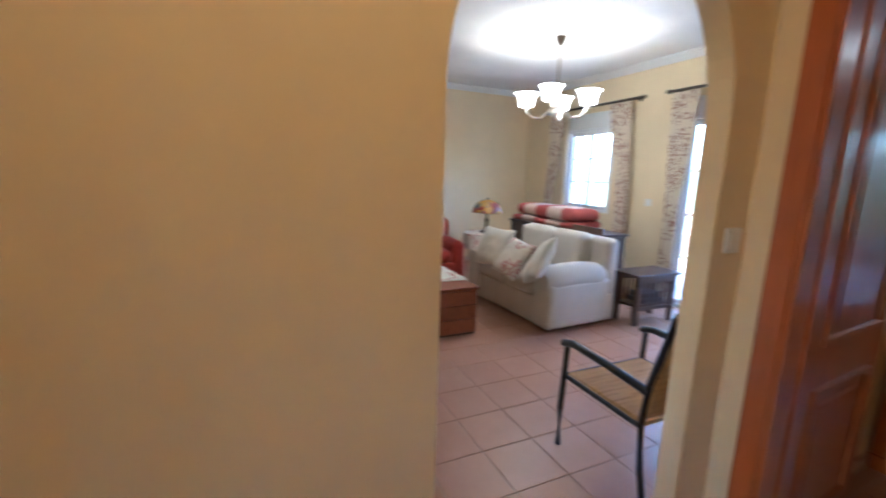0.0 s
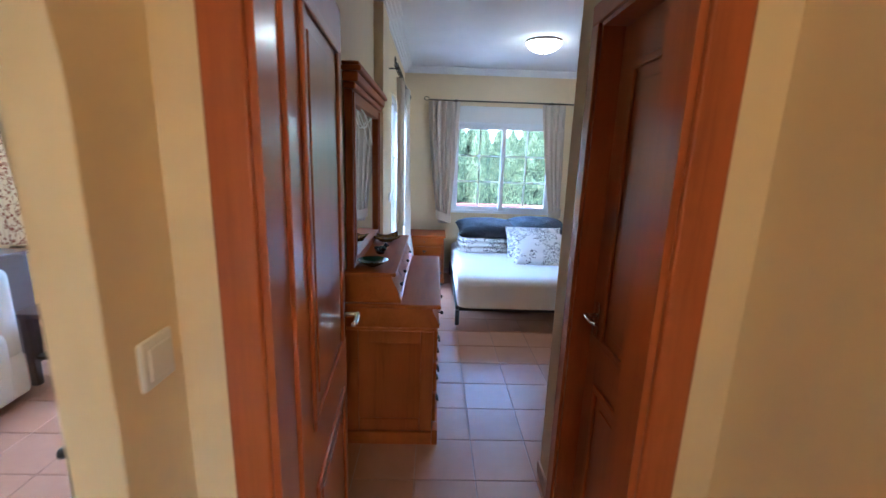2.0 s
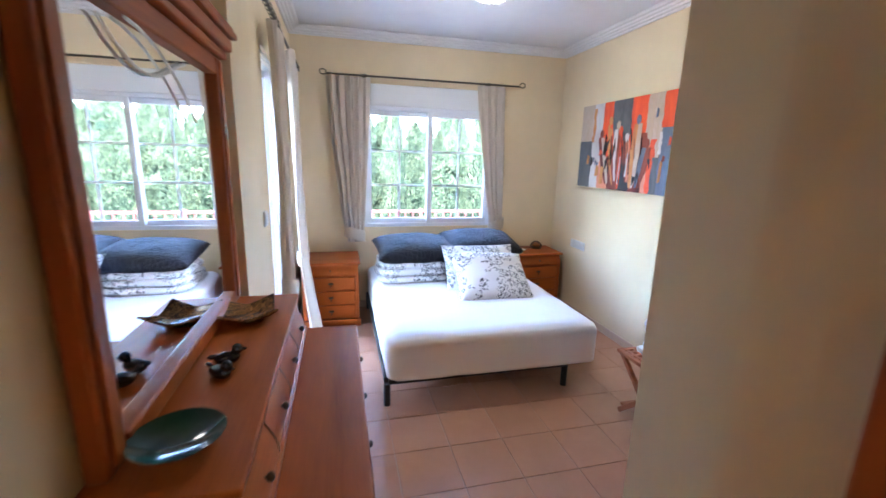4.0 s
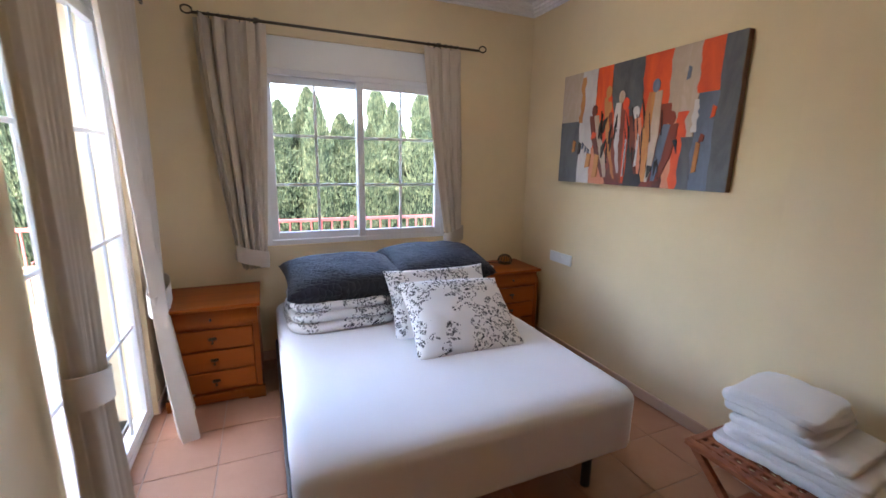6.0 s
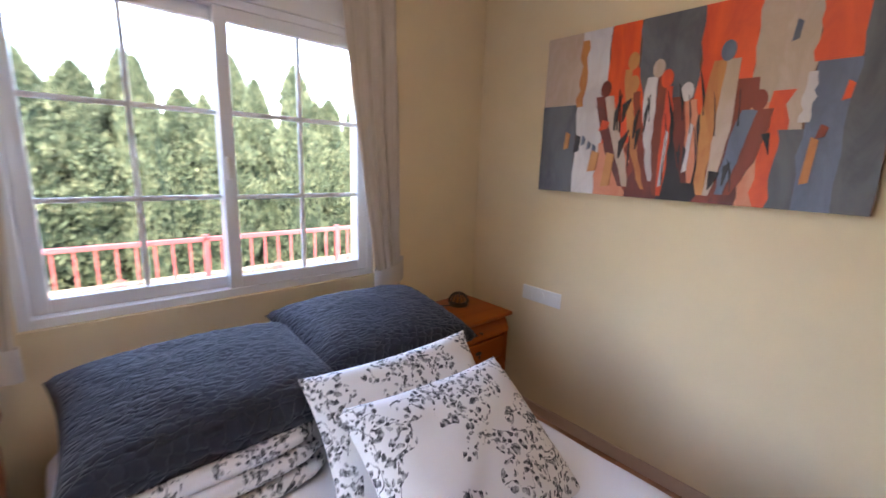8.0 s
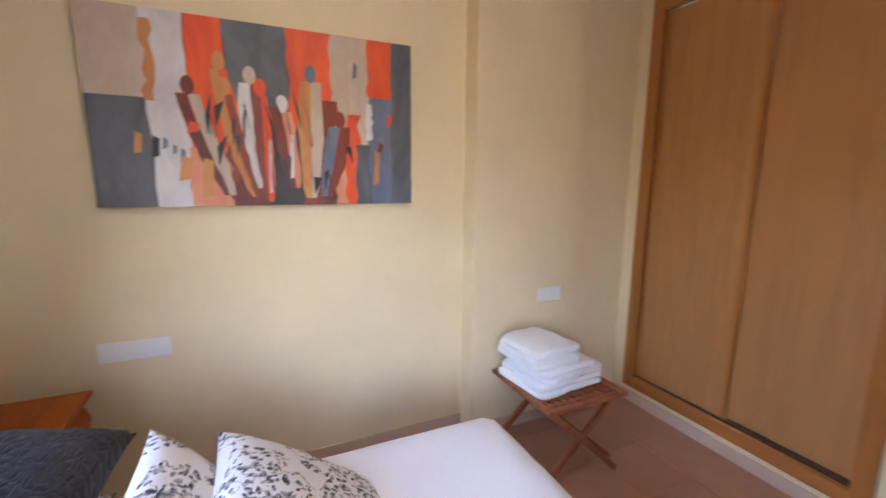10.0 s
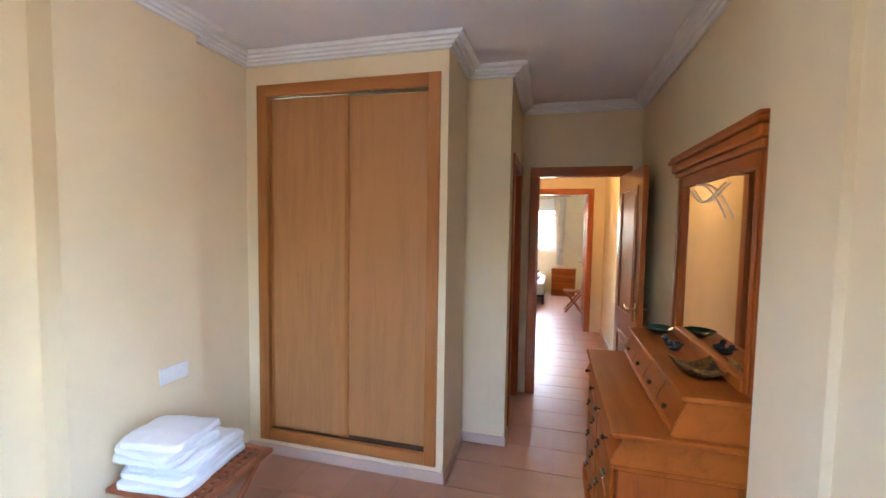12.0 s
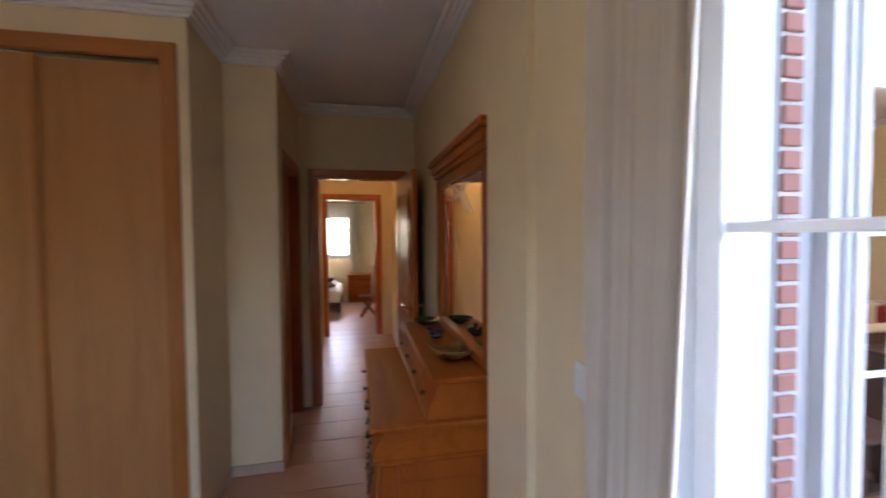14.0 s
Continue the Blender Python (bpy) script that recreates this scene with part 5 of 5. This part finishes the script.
sofa()
CUSH = cloth("ivory_cushion_cotton", (0.72, 0.66, 0.55), 0.9, 600)
pillow("cushion", CUSH, 0.46, 0.44, 0.15, pose(-3.86, 1.90, 0.66, 66, 0, 10), "plain cream cushion on the sofa", 11, "cushion", group="cushions on the sofa")
pillow("cushion", LRPIL, 0.42, 0.40, 0.14, pose(-3.40, 1.84, 0.63, 56, 4, -4), "cream cushion with red rose print on the sofa", 12, "cushion", group="cushions on the sofa")
pillow("cushion", CUSH, 0.44, 0.42, 0.15, pose(-3.11, 1.93, 0.65, 62, -22, -24), "plain cream cushion against the sofa arm", 13, "cushion", group="cushions on the sofa")


def trunk():
    t = thing("wooden_trunk", (-4.05, 0.70, 0), "red-brown wooden trunk used as a coffee table", "trunk")
    W, D, h = 0.96, 0.46, 0.43
    for k in range(3):
        part("board", box(B(), (0, 0, 0.02 + k * 0.125), (W, D, 0.02 + k * 0.125 + 0.122), 0.006), TRUNKW, t)
    part("lid", box(B(), (-0.012, -0.012, 0.397), (W + 0.012, D + 0.012, h), 0.008), TRUNKW, t)
    part("base", box(B(), (0.01, 0.01, 0.0), (W - 0.01, D - 0.01, 0.02), 0.004), DARKW, t)
    for x in (0.0, W - 0.04):
        part("corner_strap", box(B(), (x, -0.006, 0.02), (x + 0.04, -0.0005, 0.39), 0.002), BRASS, t)


trunk()


def table_cloth(loc, w, d, drop, label, mat, seed):
    def f(u, v):
        x, y = (u - 0.5) * (w + 2 * drop), (v - 0.5) * (d + 2 * drop)
        ox, oy = max(0, abs(x) - w / 2), max(0, abs(y) - d / 2)
        fall = ox + oy
        px = math.copysign(min(abs(x), w / 2 + 0.012), x)
        py = math.copysign(min(abs(y), d / 2 + 0.012), y)
        return Vector((px, py, 0.004 - fall + noise.noise(Vector((x * 9 + seed, y * 9, 0))) * 0.004))
    return single("table_cloth", sheet(B(), f, 34, 34, 0.002), mat, label, "cloth", loc=loc, smooth=60)


table_cloth((-3.62, 0.93, 0.434), 0.60, 0.50, 0.10, "white cloth with red print lying over the trunk", LRPIL, 3)


def side_table():
    t = thing("side_table", (-2.99, 2.66, 0), "dark wooden side table with slatted sides and a shelf", "side table")
    W, D, h = 0.27, 0.53, 0.50
    part("top", box(B(), (-0.03, -0.03, h - 0.03), (W + 0.03, D + 0.03, h), 0.006), DARKW, t)
    for x in (0, W - 0.045):
        for y in (0, D - 0.045):
            part("leg", box(B(), (x, y, 0), (x + 0.045, y + 0.045, h - 0.03), 0.004), DARKW, t)
    for x in (0.01, W - 0.03):
        part("rail", box(B(), (x, 0.046, 0.14), (x + 0.02, D - 0.046, 0.175), 0.003), DARKW, t)
        part("rail", box(B(), (x, 0.046, h - 0.09), (x + 0.02, D - 0.046, h - 0.03), 0.003), DARKW, t)
        for k in range(7):
            y = 0.046 + (D - 0.092) * (k + 0.5) / 7
            part("slat", box(B(), (x + 0.003, y - 0.014, 0.175), (x + 0.016, y + 0.014, h - 0.09), 0.002), DARKW, t)
    part("shelf", box(B(), (0.03, 0.02, 0.175), (W - 0.03, D - 0.02, 0.195), 0.003), DARKW, t)


side_table()
bm = B()
box(bm, (-0.10, -0.13, 0), (0.10, 0.13, 0.05), 0.01)
box(bm, (-0.09, -0.12, 0.051), (0.09, 0.12, 0.10), 0.01)
single("folded_cloth", bm, cloth("slate_blue_cloth", (0.06, 0.075, 0.10)), "dark slate-blue folded cloth on the table shelf", "cloth", loc=(-2.855, 2.93, 0.195))

sb = thing("sideboard", (-5.0, 2.72, 0), "dark wooden sideboard behind the sofa", "sideboard")
part("body", box(B(), (0.02, 0.02, 0.06), (1.68, 0.40, 0.76), 0.005), DARKW, sb)
part("top", box(B(), (0, 0, 0.7605), (1.70, 0.42, 0.79), 0.006), DARKW, sb)
for x in (0.03, 1.61):
    for y in (0.03, 0.34):
        part("leg", box(B(), (x, y, 0), (x + 0.06, y + 0.05, 0.06), 0.004), DARKW, sb)
RAIL = wood("weathered_brown_rail", (0.15, 0.085, 0.055), (0.09, 0.05, 0.032), 1.0, 0.5, "x")
part("tray_rail", box(B(), (0.95, 0.0, 0.7905), (1.72, 0.03, 0.86), 0.004), RAIL, sb)


def stripes(name, a, b, period):
    m = material(name, a, 0.9, spec=0.2)
    v = coords(m)
    w = nd(m, "ShaderNodeTexWave", Scale=period, Distortion=0.4)
    w.bands_direction = "X"
    ln(m, v, w.inputs["Vector"])
    base_in(m, ramp(m, w.outputs["Fac"], [(0.42, a), (0.5, b)]))
    return m


STRIPE = stripes("red_and_cream_stripe", (0.42, 0.10, 0.085), (0.66, 0.50, 0.42), 0.62)
for k, (z, w) in enumerate(((0.792, 1.22), (0.875, 1.16))):
    bm = box(B(), (-w / 2, -0.24, 0), (w / 2, 0.20, 0.08 if k == 0 else 0.15), 0.038 if k == 0 else 0.07, 5)
    bmesh.ops.subdivide_edges(bm, edges=[e for e in bm.edges if e.calc_length() > 0.15], cuts=8, use_grid_fill=True)
    for v in bm.verts:
        v.co += Vector((0, 0, noise.noise(v.co * 4 + Vector((k * 5, 0, 0))) * 0.014))
        if v.co.z < 0.0:
            v.co.z = 0.0
    single("seat_pad", bm, STRIPE, "thick red and cream striped seat pad stacked on the sideboard", "cushion", "seat pads on the sideboard", loc=(-4.32 + 0.03 * k, 2.95, z), turn=-2 * k, smooth=60)


def armchair_woven():
    t = thing("woven_armchair", (-1.34, 1.10, 0), "metal armchair with a woven cane seat beside the archway", "chair")
    steel = material("dark_bronze_tube", (0.04, 0.042, 0.045), 0.35, 0.6)
    cane = wood("golden_woven_cane", (0.55, 0.33, 0.12), (0.38, 0.20, 0.06), 4.0, 0.55, "y")
    for s in (-1, 1):
        y = s * 0.275
        part("front_leg", tube(B(), [(-0.25, y, 0.0), (-0.255, y, 0.2), (-0.245, y, 0.40), (-0.24, y, 0.545)], 0.014, 10), steel, t, smooth=True)
        part("back_leg", tube(B(), [(0.28, y, 0.0), (0.235, y, 0.2), (0.215, y, 0.40), (0.235, y, 0.58), (0.29, y, 0.80), (0.31, y, 0.88)], 0.014, 10), steel, t, smooth=True)
        part("armrest", tube(B(), [(-0.27, y, 0.552), (-0.20, y, 0.572), (0.0, y, 0.562), (0.20, y, 0.545), (0.235, y, 0.535)], 0.019, 10), steel, t, smooth=True)
        part("side_rail", tube(B(), [(-0.245, y * 0.97, 0.385), (0.215, y * 0.97, 0.375)], 0.012, 8), steel, t, smooth=True)
    part("front_rail", tube(B(), [(-0.245, -0.27, 0.385), (-0.245, 0.27, 0.385)], 0.013, 8), steel, t, smooth=True)
    part("top_rail", tube(B(), [(0.31, -0.275, 0.88), (0.315, 0, 0.89), (0.31, 0.275, 0.88)], 0.014, 8), steel, t, smooth=True)
    part("seat_support", box(B(), (-0.235, -0.255, 0.375), (0.215, 0.255, 0.388), 0.004), cane, t)
    for k in range(30):
        x = -0.24 + 0.46 * (k + 0.5) / 30
        part("cane_strand", tube(B(), [(x, -0.265, 0.388 - 0.01), (x, -0.25, 0.394), (x, 0, 0.390), (x, 0.25, 0.394), (x, 0.265, 0.378)], 0.0065, 6), cane, t, smooth=True)
    for k in range(26):
        z = 0.42 + 0.45 * (k + 0.5) / 26
        x = 0.222 + 0.09 * ((z - 0.4) / 0.48) ** 1.2
        part("cane_strand", tube(B(), [(x - 0.008, -0.265, z), (x - 0.002, 0, z), (x - 0.008, 0.265, z)], 0.008, 6), cane, t, smooth=True)
    part("back_support", sheet(B(), lambda u, v: Vector((0.226 + 0.09 * v ** 1.2, -0.255 + 0.51 * u, 0.42 + 0.45 * v)), 6, 8, 0.004), cane, t)


armchair_woven()

rt = thing("round_table", (-4.95, 2.30, 0), "round side table covered with a pale cloth", "table")
part("pedestal", lathe(B(), [(0.18, 0), (0.17, 0.03), (0.04, 0.06), (0.035, 0.54), (0.10, 0.575)], 24), DARKW, rt, smooth=True)
part("tabletop", lathe(B(), [(0.27, 0.575), (0.28, 0.58), (0.28, 0.597), (0.0, 0.598)], 32), DARKW, rt, smooth=True)
bm = B()
sheet(bm, lambda u, v: Vector(((0.29 * min(1, v * 1.6) + 0.02 * max(0, v - 0.62) * (1 + math.sin(u * 2 * math.pi * 9)) ) * math.cos(2 * math.pi * u), (0.29 * min(1, v * 1.6) + 0.02 * max(0, v - 0.62) * (1 + math.sin(u * 2 * math.pi * 9))) * math.sin(2 * math.pi * u), 0.604 - max(0, v - 0.625) * 0.55)), 72, 16, 0.002)
single("table_cloth", bm, LRPIL, "pale printed cloth over the round table", "cloth", loc=(-4.95, 2.30, 0), smooth=60)


def stained_lamp():
    t = thing("table_lamp", (-4.95, 2.32, 0.607), "stained-glass table lamp on the round table", "lamp")
    m = material("stained_glass", (0.3, 0.1, 0.05), 0.25)
    v = coords(m)
    vo = nd(m, "ShaderNodeTexVoronoi", Scale=16.0)
    ln(m, v, vo.inputs["Vector"])
    sep = nd(m, "ShaderNodeSeparateColor")
    ln(m, vo.outputs["Color"], sep.inputs[0])
    base_in(m, ramp(m, sep.outputs[0], [(0.0, (0.04, 0.08, 0.07)), (0.35, (0.35, 0.05, 0.03)), (0.6, (0.10, 0.16, 0.16)), (0.85, (0.55, 0.30, 0.06))]))
    part("base", lathe(B(), [(0.09, 0), (0.095, 0.012), (0.05, 0.03), (0.022, 0.05), (0.018, 0.14), (0.028, 0.17), (0.014, 0.20), (0.014, 0.30)], 24), BRASS, t, smooth=True)
    part("shade", lathe(B(), [(0.20, 0.27), (0.205, 0.275), (0.19, 0.33), (0.145, 0.40), (0.08, 0.435), (0.03, 0.445), (0.0, 0.447)], 32), m, t, "dome shade of coloured glass pieces", smooth=True)
    part("finial", ball(B(), (0, 0, 0.458), 0.014), BRASS, t, smooth=True)


stained_lamp()


def red_armchair():
    t = thing("armchair", (-4.98, 1.44, 0), "red upholstered armchair with a pale patterned throw", "armchair", turn=84)
    W, D = 0.80, 0.78
    part("base", box(B(), (-W / 2, -D / 2, 0.04), (W / 2, D / 2, 0.30), 0.04, 3), REDC, t, smooth=60)
    part("seat_cushion", box(B(), (-W / 2 + 0.17, -D / 2 - 0.02, 0.30), (W / 2 - 0.17, D / 2 - 0.18, 0.45), 0.055, 4), REDC, t, smooth=60)
    for s in (-1, 1):
        x = s * (W / 2 - 0.085)
        part("arm", box(B(), (x - 0.085, -D / 2, 0.05), (x + 0.085, D / 2 - 0.1, 0.56), 0.07, 5), REDC, t, smooth=60)
    part("back", box(B(), (-W / 2 + 0.02, D / 2 - 0.22, 0.10), (W / 2 - 0.02, D / 2, 0.80), 0.08, 5), REDC, t, smooth=60)
    part("throw", sheet(B(), lambda u, v: Vector((-0.30 + 0.60 * u, D / 2 - 0.235 + (0.25 * max(0, v - 0.7) / 0.3), 0.46 + 0.35 * min(1, v / 0.7) + 0.012 * math.sin(u * 18)) if v < 0.99 else Vector((-0.30 + 0.60 * u, D / 2 + 0.012, 0.74))), 18, 18, 0.004), LRPIL, t, "pale throw with red print", smooth=60)


red_armchair()

PLACE = Matrix.Identity(4)
# ---- far room ----
PLACE = FAR
fb = thing("bed_base", (0.02, -4.45, 0), "black bed base in the far room", "bed")
for x in (0.0, 0.9):
    for y in (0.04, 1.40):
        part("leg", rod(B(), (x + 0.02, y, 0), (x + 0.02, y, 0.16), 0.024), IRON, fb, smooth=True)
part("frame", box(B(), (0, 0, 0.16), (0.94, 1.46, 0.20), 0.01), IRON, fb)
single("mattress", box(B(), (0, 0, 0), (0.95, 1.50, 0.24), 0.05, 4), SHEET, "pale mattress in the far room", "mattress", loc=(0.01, -4.47, 0.20), smooth=60)
single("folded_bedding", pillow_mesh(B(), 0.50, 0.60, 0.16, 14), FLORAL, "folded bedding on the far room's mattress", "bedding", loc=(0.34, -3.6, 0.52), smooth=60)
pillow("quilted_pillow", NAVY, 0.40, 0.30, 0.12, pose(0.26, -3.35, 0.60, 10, 20, 40), "dark cushion on the far room's bed", 21, group="")
dw = thing("chest_of_drawers", (-0.64, -4.55, 0), "light wooden chest of drawers in the far room", "chest")
part("body", box(B(), (0, 0, 0), (0.52, 0.34, 0.60), 0.004), HONEYX, dw)
part("top", box(B(), (-0.015, 0, 0.6005), (0.535, 0.36, 0.622), 0.004), HONEYX, dw)
for k in range(4):
    part("drawer", box(B(), (0.02, 0.3405, 0.03 + k * 0.142), (0.50, 0.355, 0.155 + k * 0.142), 0.004), HONEYX, dw)
folding_rack((-0.70, -2.70, 0), 0, 0.36, 0.36, 0.40, "reddish wooden folding rack with a slatted top in the far room", False)
cf = thing("curtain_set", (0, -4.52, 0), "pale curtains at the far room's window", "curtain", turn=0)
curtain_rod(cf, -0.45, 1.0, 2.27, brackets=(-0.3, 0.9), wall=-0.08)
curtain_panel(cf, "curtain", CURT, -0.40, -0.12, -0.36, -0.22, -0.36, -0.22, 2.255, 1.0, 0.68, 5, 0.03, True, 8)
curtain_panel(cf, "curtain", CURT, 0.95, 0.70, 0.92, 0.80, 0.92, 0.80, 2.255, 1.0, 0.68, 5, 0.03, True, 9)

PLACE = Matrix.Identity(4)
# ---- outside ----
REDM = material("faded_red_paint", (0.45, 0.10, 0.09), 0.5)


def railing(loc, turn, length, label):
    t = thing("railing", loc, label, "railing", "terrace railings", turn=turn)
    part("top_rail", box(B(), (0, -0.02, 0.945), (length, 0.02, 0.98), 0.004), REDM, t)
    part("bottom_rail", box(B(), (0, -0.015, 0.10), (length, 0.015, 0.13), 0.004), REDM, t)
    bar = mesh_of("bar", box(B(), (-0.008, -0.008, 0.13), (0.008, 0.008, 0.945)), REDM)
    post = mesh_of("post", box(B(), (-0.02, -0.02, 0), (0.02, 0.02, 1.0)), REDM)
    n = int(length / 0.12)
    for k in range(5, n, 10):
        bm = B()
        for a in range(5):
            c = (k * length / n + (0.045 * math.cos(a * 1.5708) if a < 4 else 0), 0, 0.62 + (0.045 * math.sin(a * 1.5708) if a < 4 else 0))
            tube(bm, [(c[0] + 0.035 * math.cos(q), 0.0, c[2] + 0.035 * math.sin(q)) for q in (2 * math.pi * i / 12 for i in range(13))], 0.006, 6)
        part("rosette", bm, REDM, t, "red ring rosette", smooth=True)
    for k in range(n + 1):
        big = k % 10 == 0
        ob = new("post" if big else "bar", post if big else bar)
        ob.parent = t
        ob.location = (k * length / n, 0, 0)
    return t


railing((-6.5, 8.0, -0.22), 0, 10.5, "faded red metal railing along the terrace edge")

LEAF = material("cypress_foliage", (0.06, 0.10, 0.035), 0.8, spec=0.2)
v = coords(LEAF)
nz = nd(LEAF, "ShaderNodeTexNoise", Scale=7.0, Detail=3.0)
ln(LEAF, v, nz.inputs["Vector"])
isl = nd(LEAF, "ShaderNodeNewGeometry")
mx = nd(LEAF, "ShaderNodeMath")
mx.operation = "MULTIPLY_ADD"
ln(LEAF, isl.outputs["Random Per Island"], mx.inputs[0])
mx.inputs[1].default_value = 0.5
ln(LEAF, nz.outputs["Fac"], mx.inputs[2])
base_in(LEAF, ramp(LEAF, mx.outputs[0], [(0.3, (0.017, 0.030, 0.017)), (0.7, (0.047, 0.068, 0.037)), (1.0, (0.110, 0.130, 0.072))]))
# near-black green: the shade inside the crowns, put into the colour
INNER = material("painted_inner_shade", (0.012, 0.020, 0.012), 0.9, spec=0.1)
BARK = plaster("grey_brown_bark", (0.13, 0.09, 0.06), 0.9, 1.0)


def cypress(height, radius, seed, n=10000):
    rng = random.Random(seed)
    t = thing("cypress_tree", (0, 0, -0.30), "slim dark green cypress in the hedge row", "tree", "cypress hedge")
    part("trunk", tube(B(), [(0, 0, 0), (0.01, 0, height * 0.4), (0, 0.01, height * 0.85)], lambda k: 0.07 * (1 - 0.85 * k), 8), BARK, t, smooth=True)
    verts, faces = [], []
    for k in range(n):
        h = rng.random() ** 0.85
        prof = radius * min(1.0, (1 - h) ** 0.60 * 1.6) * (0.86 + 0.42 * noise.noise(Vector((seed, h * 6, 0))))
        a = rng.uniform(0, 2 * math.pi)
        lump = 1 + 0.30 * noise.noise(Vector((math.cos(a) * 2 + seed, math.sin(a) * 2, h * 9)))
        r = prof * lump * rng.uniform(0.62, 1.05)
        c = Vector((r * math.cos(a), r * math.sin(a), 0.12 + h * (height - 0.12)))
        up = Vector((math.cos(a) * 0.30 + rng.uniform(-.2, .2), math.sin(a) * 0.30 + rng.uniform(-.2, .2), 1)).normalized()
        side = up.cross(Vector((math.cos(a + rng.uniform(-0.8, 0.8)), math.sin(a + rng.uniform(-0.8, 0.8)), 0))).normalized()
        L, w = rng.uniform(0.06, 0.14), rng.uniform(0.010, 0.022)
        b = len(verts)
        verts += [c - up * L * 0.4, c + side * w, c + up * L * 0.6, c - side * w, c + up * 0.05 * L + up.cross(side) * w * 0.9]
        faces += [(b, b + 1, b + 4), (b + 1, b + 2, b + 4), (b + 2, b + 3, b + 4), (b + 3, b, b + 4)]
    me = bpy.data.meshes.new("crown")
    me.from_pydata([tuple(v) for v in verts], [], faces)
    me.materials.append(LEAF)
    ob = new("crown", me)
    ob.parent = t
    # an added solid core, coloured dark for the shade between the leaves
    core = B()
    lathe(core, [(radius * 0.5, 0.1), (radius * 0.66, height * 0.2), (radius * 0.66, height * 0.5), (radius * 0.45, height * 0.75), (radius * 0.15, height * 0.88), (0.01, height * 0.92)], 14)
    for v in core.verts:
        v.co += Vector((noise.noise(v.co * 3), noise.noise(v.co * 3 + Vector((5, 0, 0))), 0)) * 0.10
    part("crown_shade_core", core, INNER, t, smooth=80)
    return t


kinds = [cypress(3.0, 0.44, 1), cypress(2.85, 0.40, 2), cypress(3.15, 0.46, 3), cypress(2.7, 0.38, 4)]
spots = []
x = -6.0
while x < 7.5:
    spots.append((x, 10.6 + random.uniform(-0.25, 0.25)))
    x += random.uniform(0.46, 0.62)
x = -6.2
while x < 8.0:
    spots.append((x, 11.2 + random.uniform(-0.2, 0.2)))
    x += random.uniform(0.36, 0.54)
for k, (x, y) in enumerate(spots):
    m = pose(x, y, -0.30, 0, 0, random.uniform(0, 360))
    if k < 4:
        kinds[k].matrix_basis = m
    else:
        ob = copy_thing(random.choice(kinds), m)
        s = random.uniform(0.78, 1.15)
        ob.scale = (s, s, random.uniform(0.80, 1.08))
structure("garden_wall", boxes(((-7.5, 9.2, -0.30), (8, 9.35, 0.12))), plaster("damp_earth_render", (0.13, 0.105, 0.075), 0.9, 0.8), "low brown garden edging before the hedge", "wall")

# living room facade beside the terrace
BRICK = plaster("red_brown_brick", (0.22, 0.10, 0.075), 0.85, 0.8)
PLACE = LIVING
quoin = structure("quoin_strip", boxes(((-1.455, YL + 0.2, -0.03), (-1.385, YL + 0.221, 2.5))), EXT, "pale mortar strip at the terrace wall", "wall")
bm0 = mesh_of("brick", box(B(), (0, 0, 0), (0.06, 0.012, 0.046), 0.003, 1), BRICK)
for k in range(43):
    ob = new("brick", bm0)
    ob.parent = quoin
    ob.location = (-1.45, YL + 0.2195, 0.0 + k * 0.057)
fac = structure("facade_pilaster", boxes(((-1.64, YL + 0.2, -0.03), (-1.51, YL + 0.255, 2.28)), ((-1.60, YL + 0.2551, 0), (-1.588, YL + 0.265, 2.26)), ((-1.565, YL + 0.2551, 0), (-1.553, YL + 0.265, 2.26)), ((-3.3, YL + 0.2, 2.285), (-1.475, YL + 0.28, 2.37)), ((-3.3, YL + 0.2, 2.371), (-1.46, YL + 0.32, 2.45))), EXT, "white moulded surround of the terrace door", "wall")
PLACE = Matrix.Identity(4)


# ---- floor tiles ----
tile_mesh = {}


def tile_of(w, d):
    key = (round(w, 3), round(d, 3))
    if key not in tile_mesh:
        bm = B()
        g, b = 0.0, 0.0025
        lo = [(0, 0), (w, 0), (w, d), (0, d)]
        hi = [(b, b), (w - b, b), (w - b, d - b), (b, d - b)]
        v0 = [bm.verts.new((x, y, -0.004)) for x, y in lo]
        v1 = [bm.verts.new((x, y, -0.0012)) for x, y in lo]
        v2 = [bm.verts.new((x, y, 0.0)) for x, y in hi]
        for a, c in ((v0, v1), (v1, v2)):
            for k in range(4):
                bm.faces.new((a[k], a[(k + 1) % 4], c[(k + 1) % 4], c[k]))
        bm.faces.new(v2)
        tile_mesh[key] = mesh_of("tile", bm, TILE)
    return tile_mesh[key]


for slab, x0, y0, x1, y1, xl, yl, size in FLOORS:
    joint = 0.004
    i0, i1 = math.floor((x0 - xl) / size), math.ceil((x1 - xl) / size)
    j0, j1 = math.floor((y0 - yl) / size), math.ceil((y1 - yl) / size)
    for i in range(i0, i1):
        for j in range(j0, j1):
            a, b = max(x0, xl + i * size + joint / 2), min(x1, xl + (i + 1) * size - joint / 2)
            c, d = max(y0, yl + j * size + joint / 2), min(y1, yl + (j + 1) * size - joint / 2)
            if b - a < 0.012 or d - c < 0.012:
                continue
            ob = new("tile", tile_of(b - a, d - c))
            ob.parent = slab
            ob.location = (a, c, random.uniform(-0.0004, 0.0004))
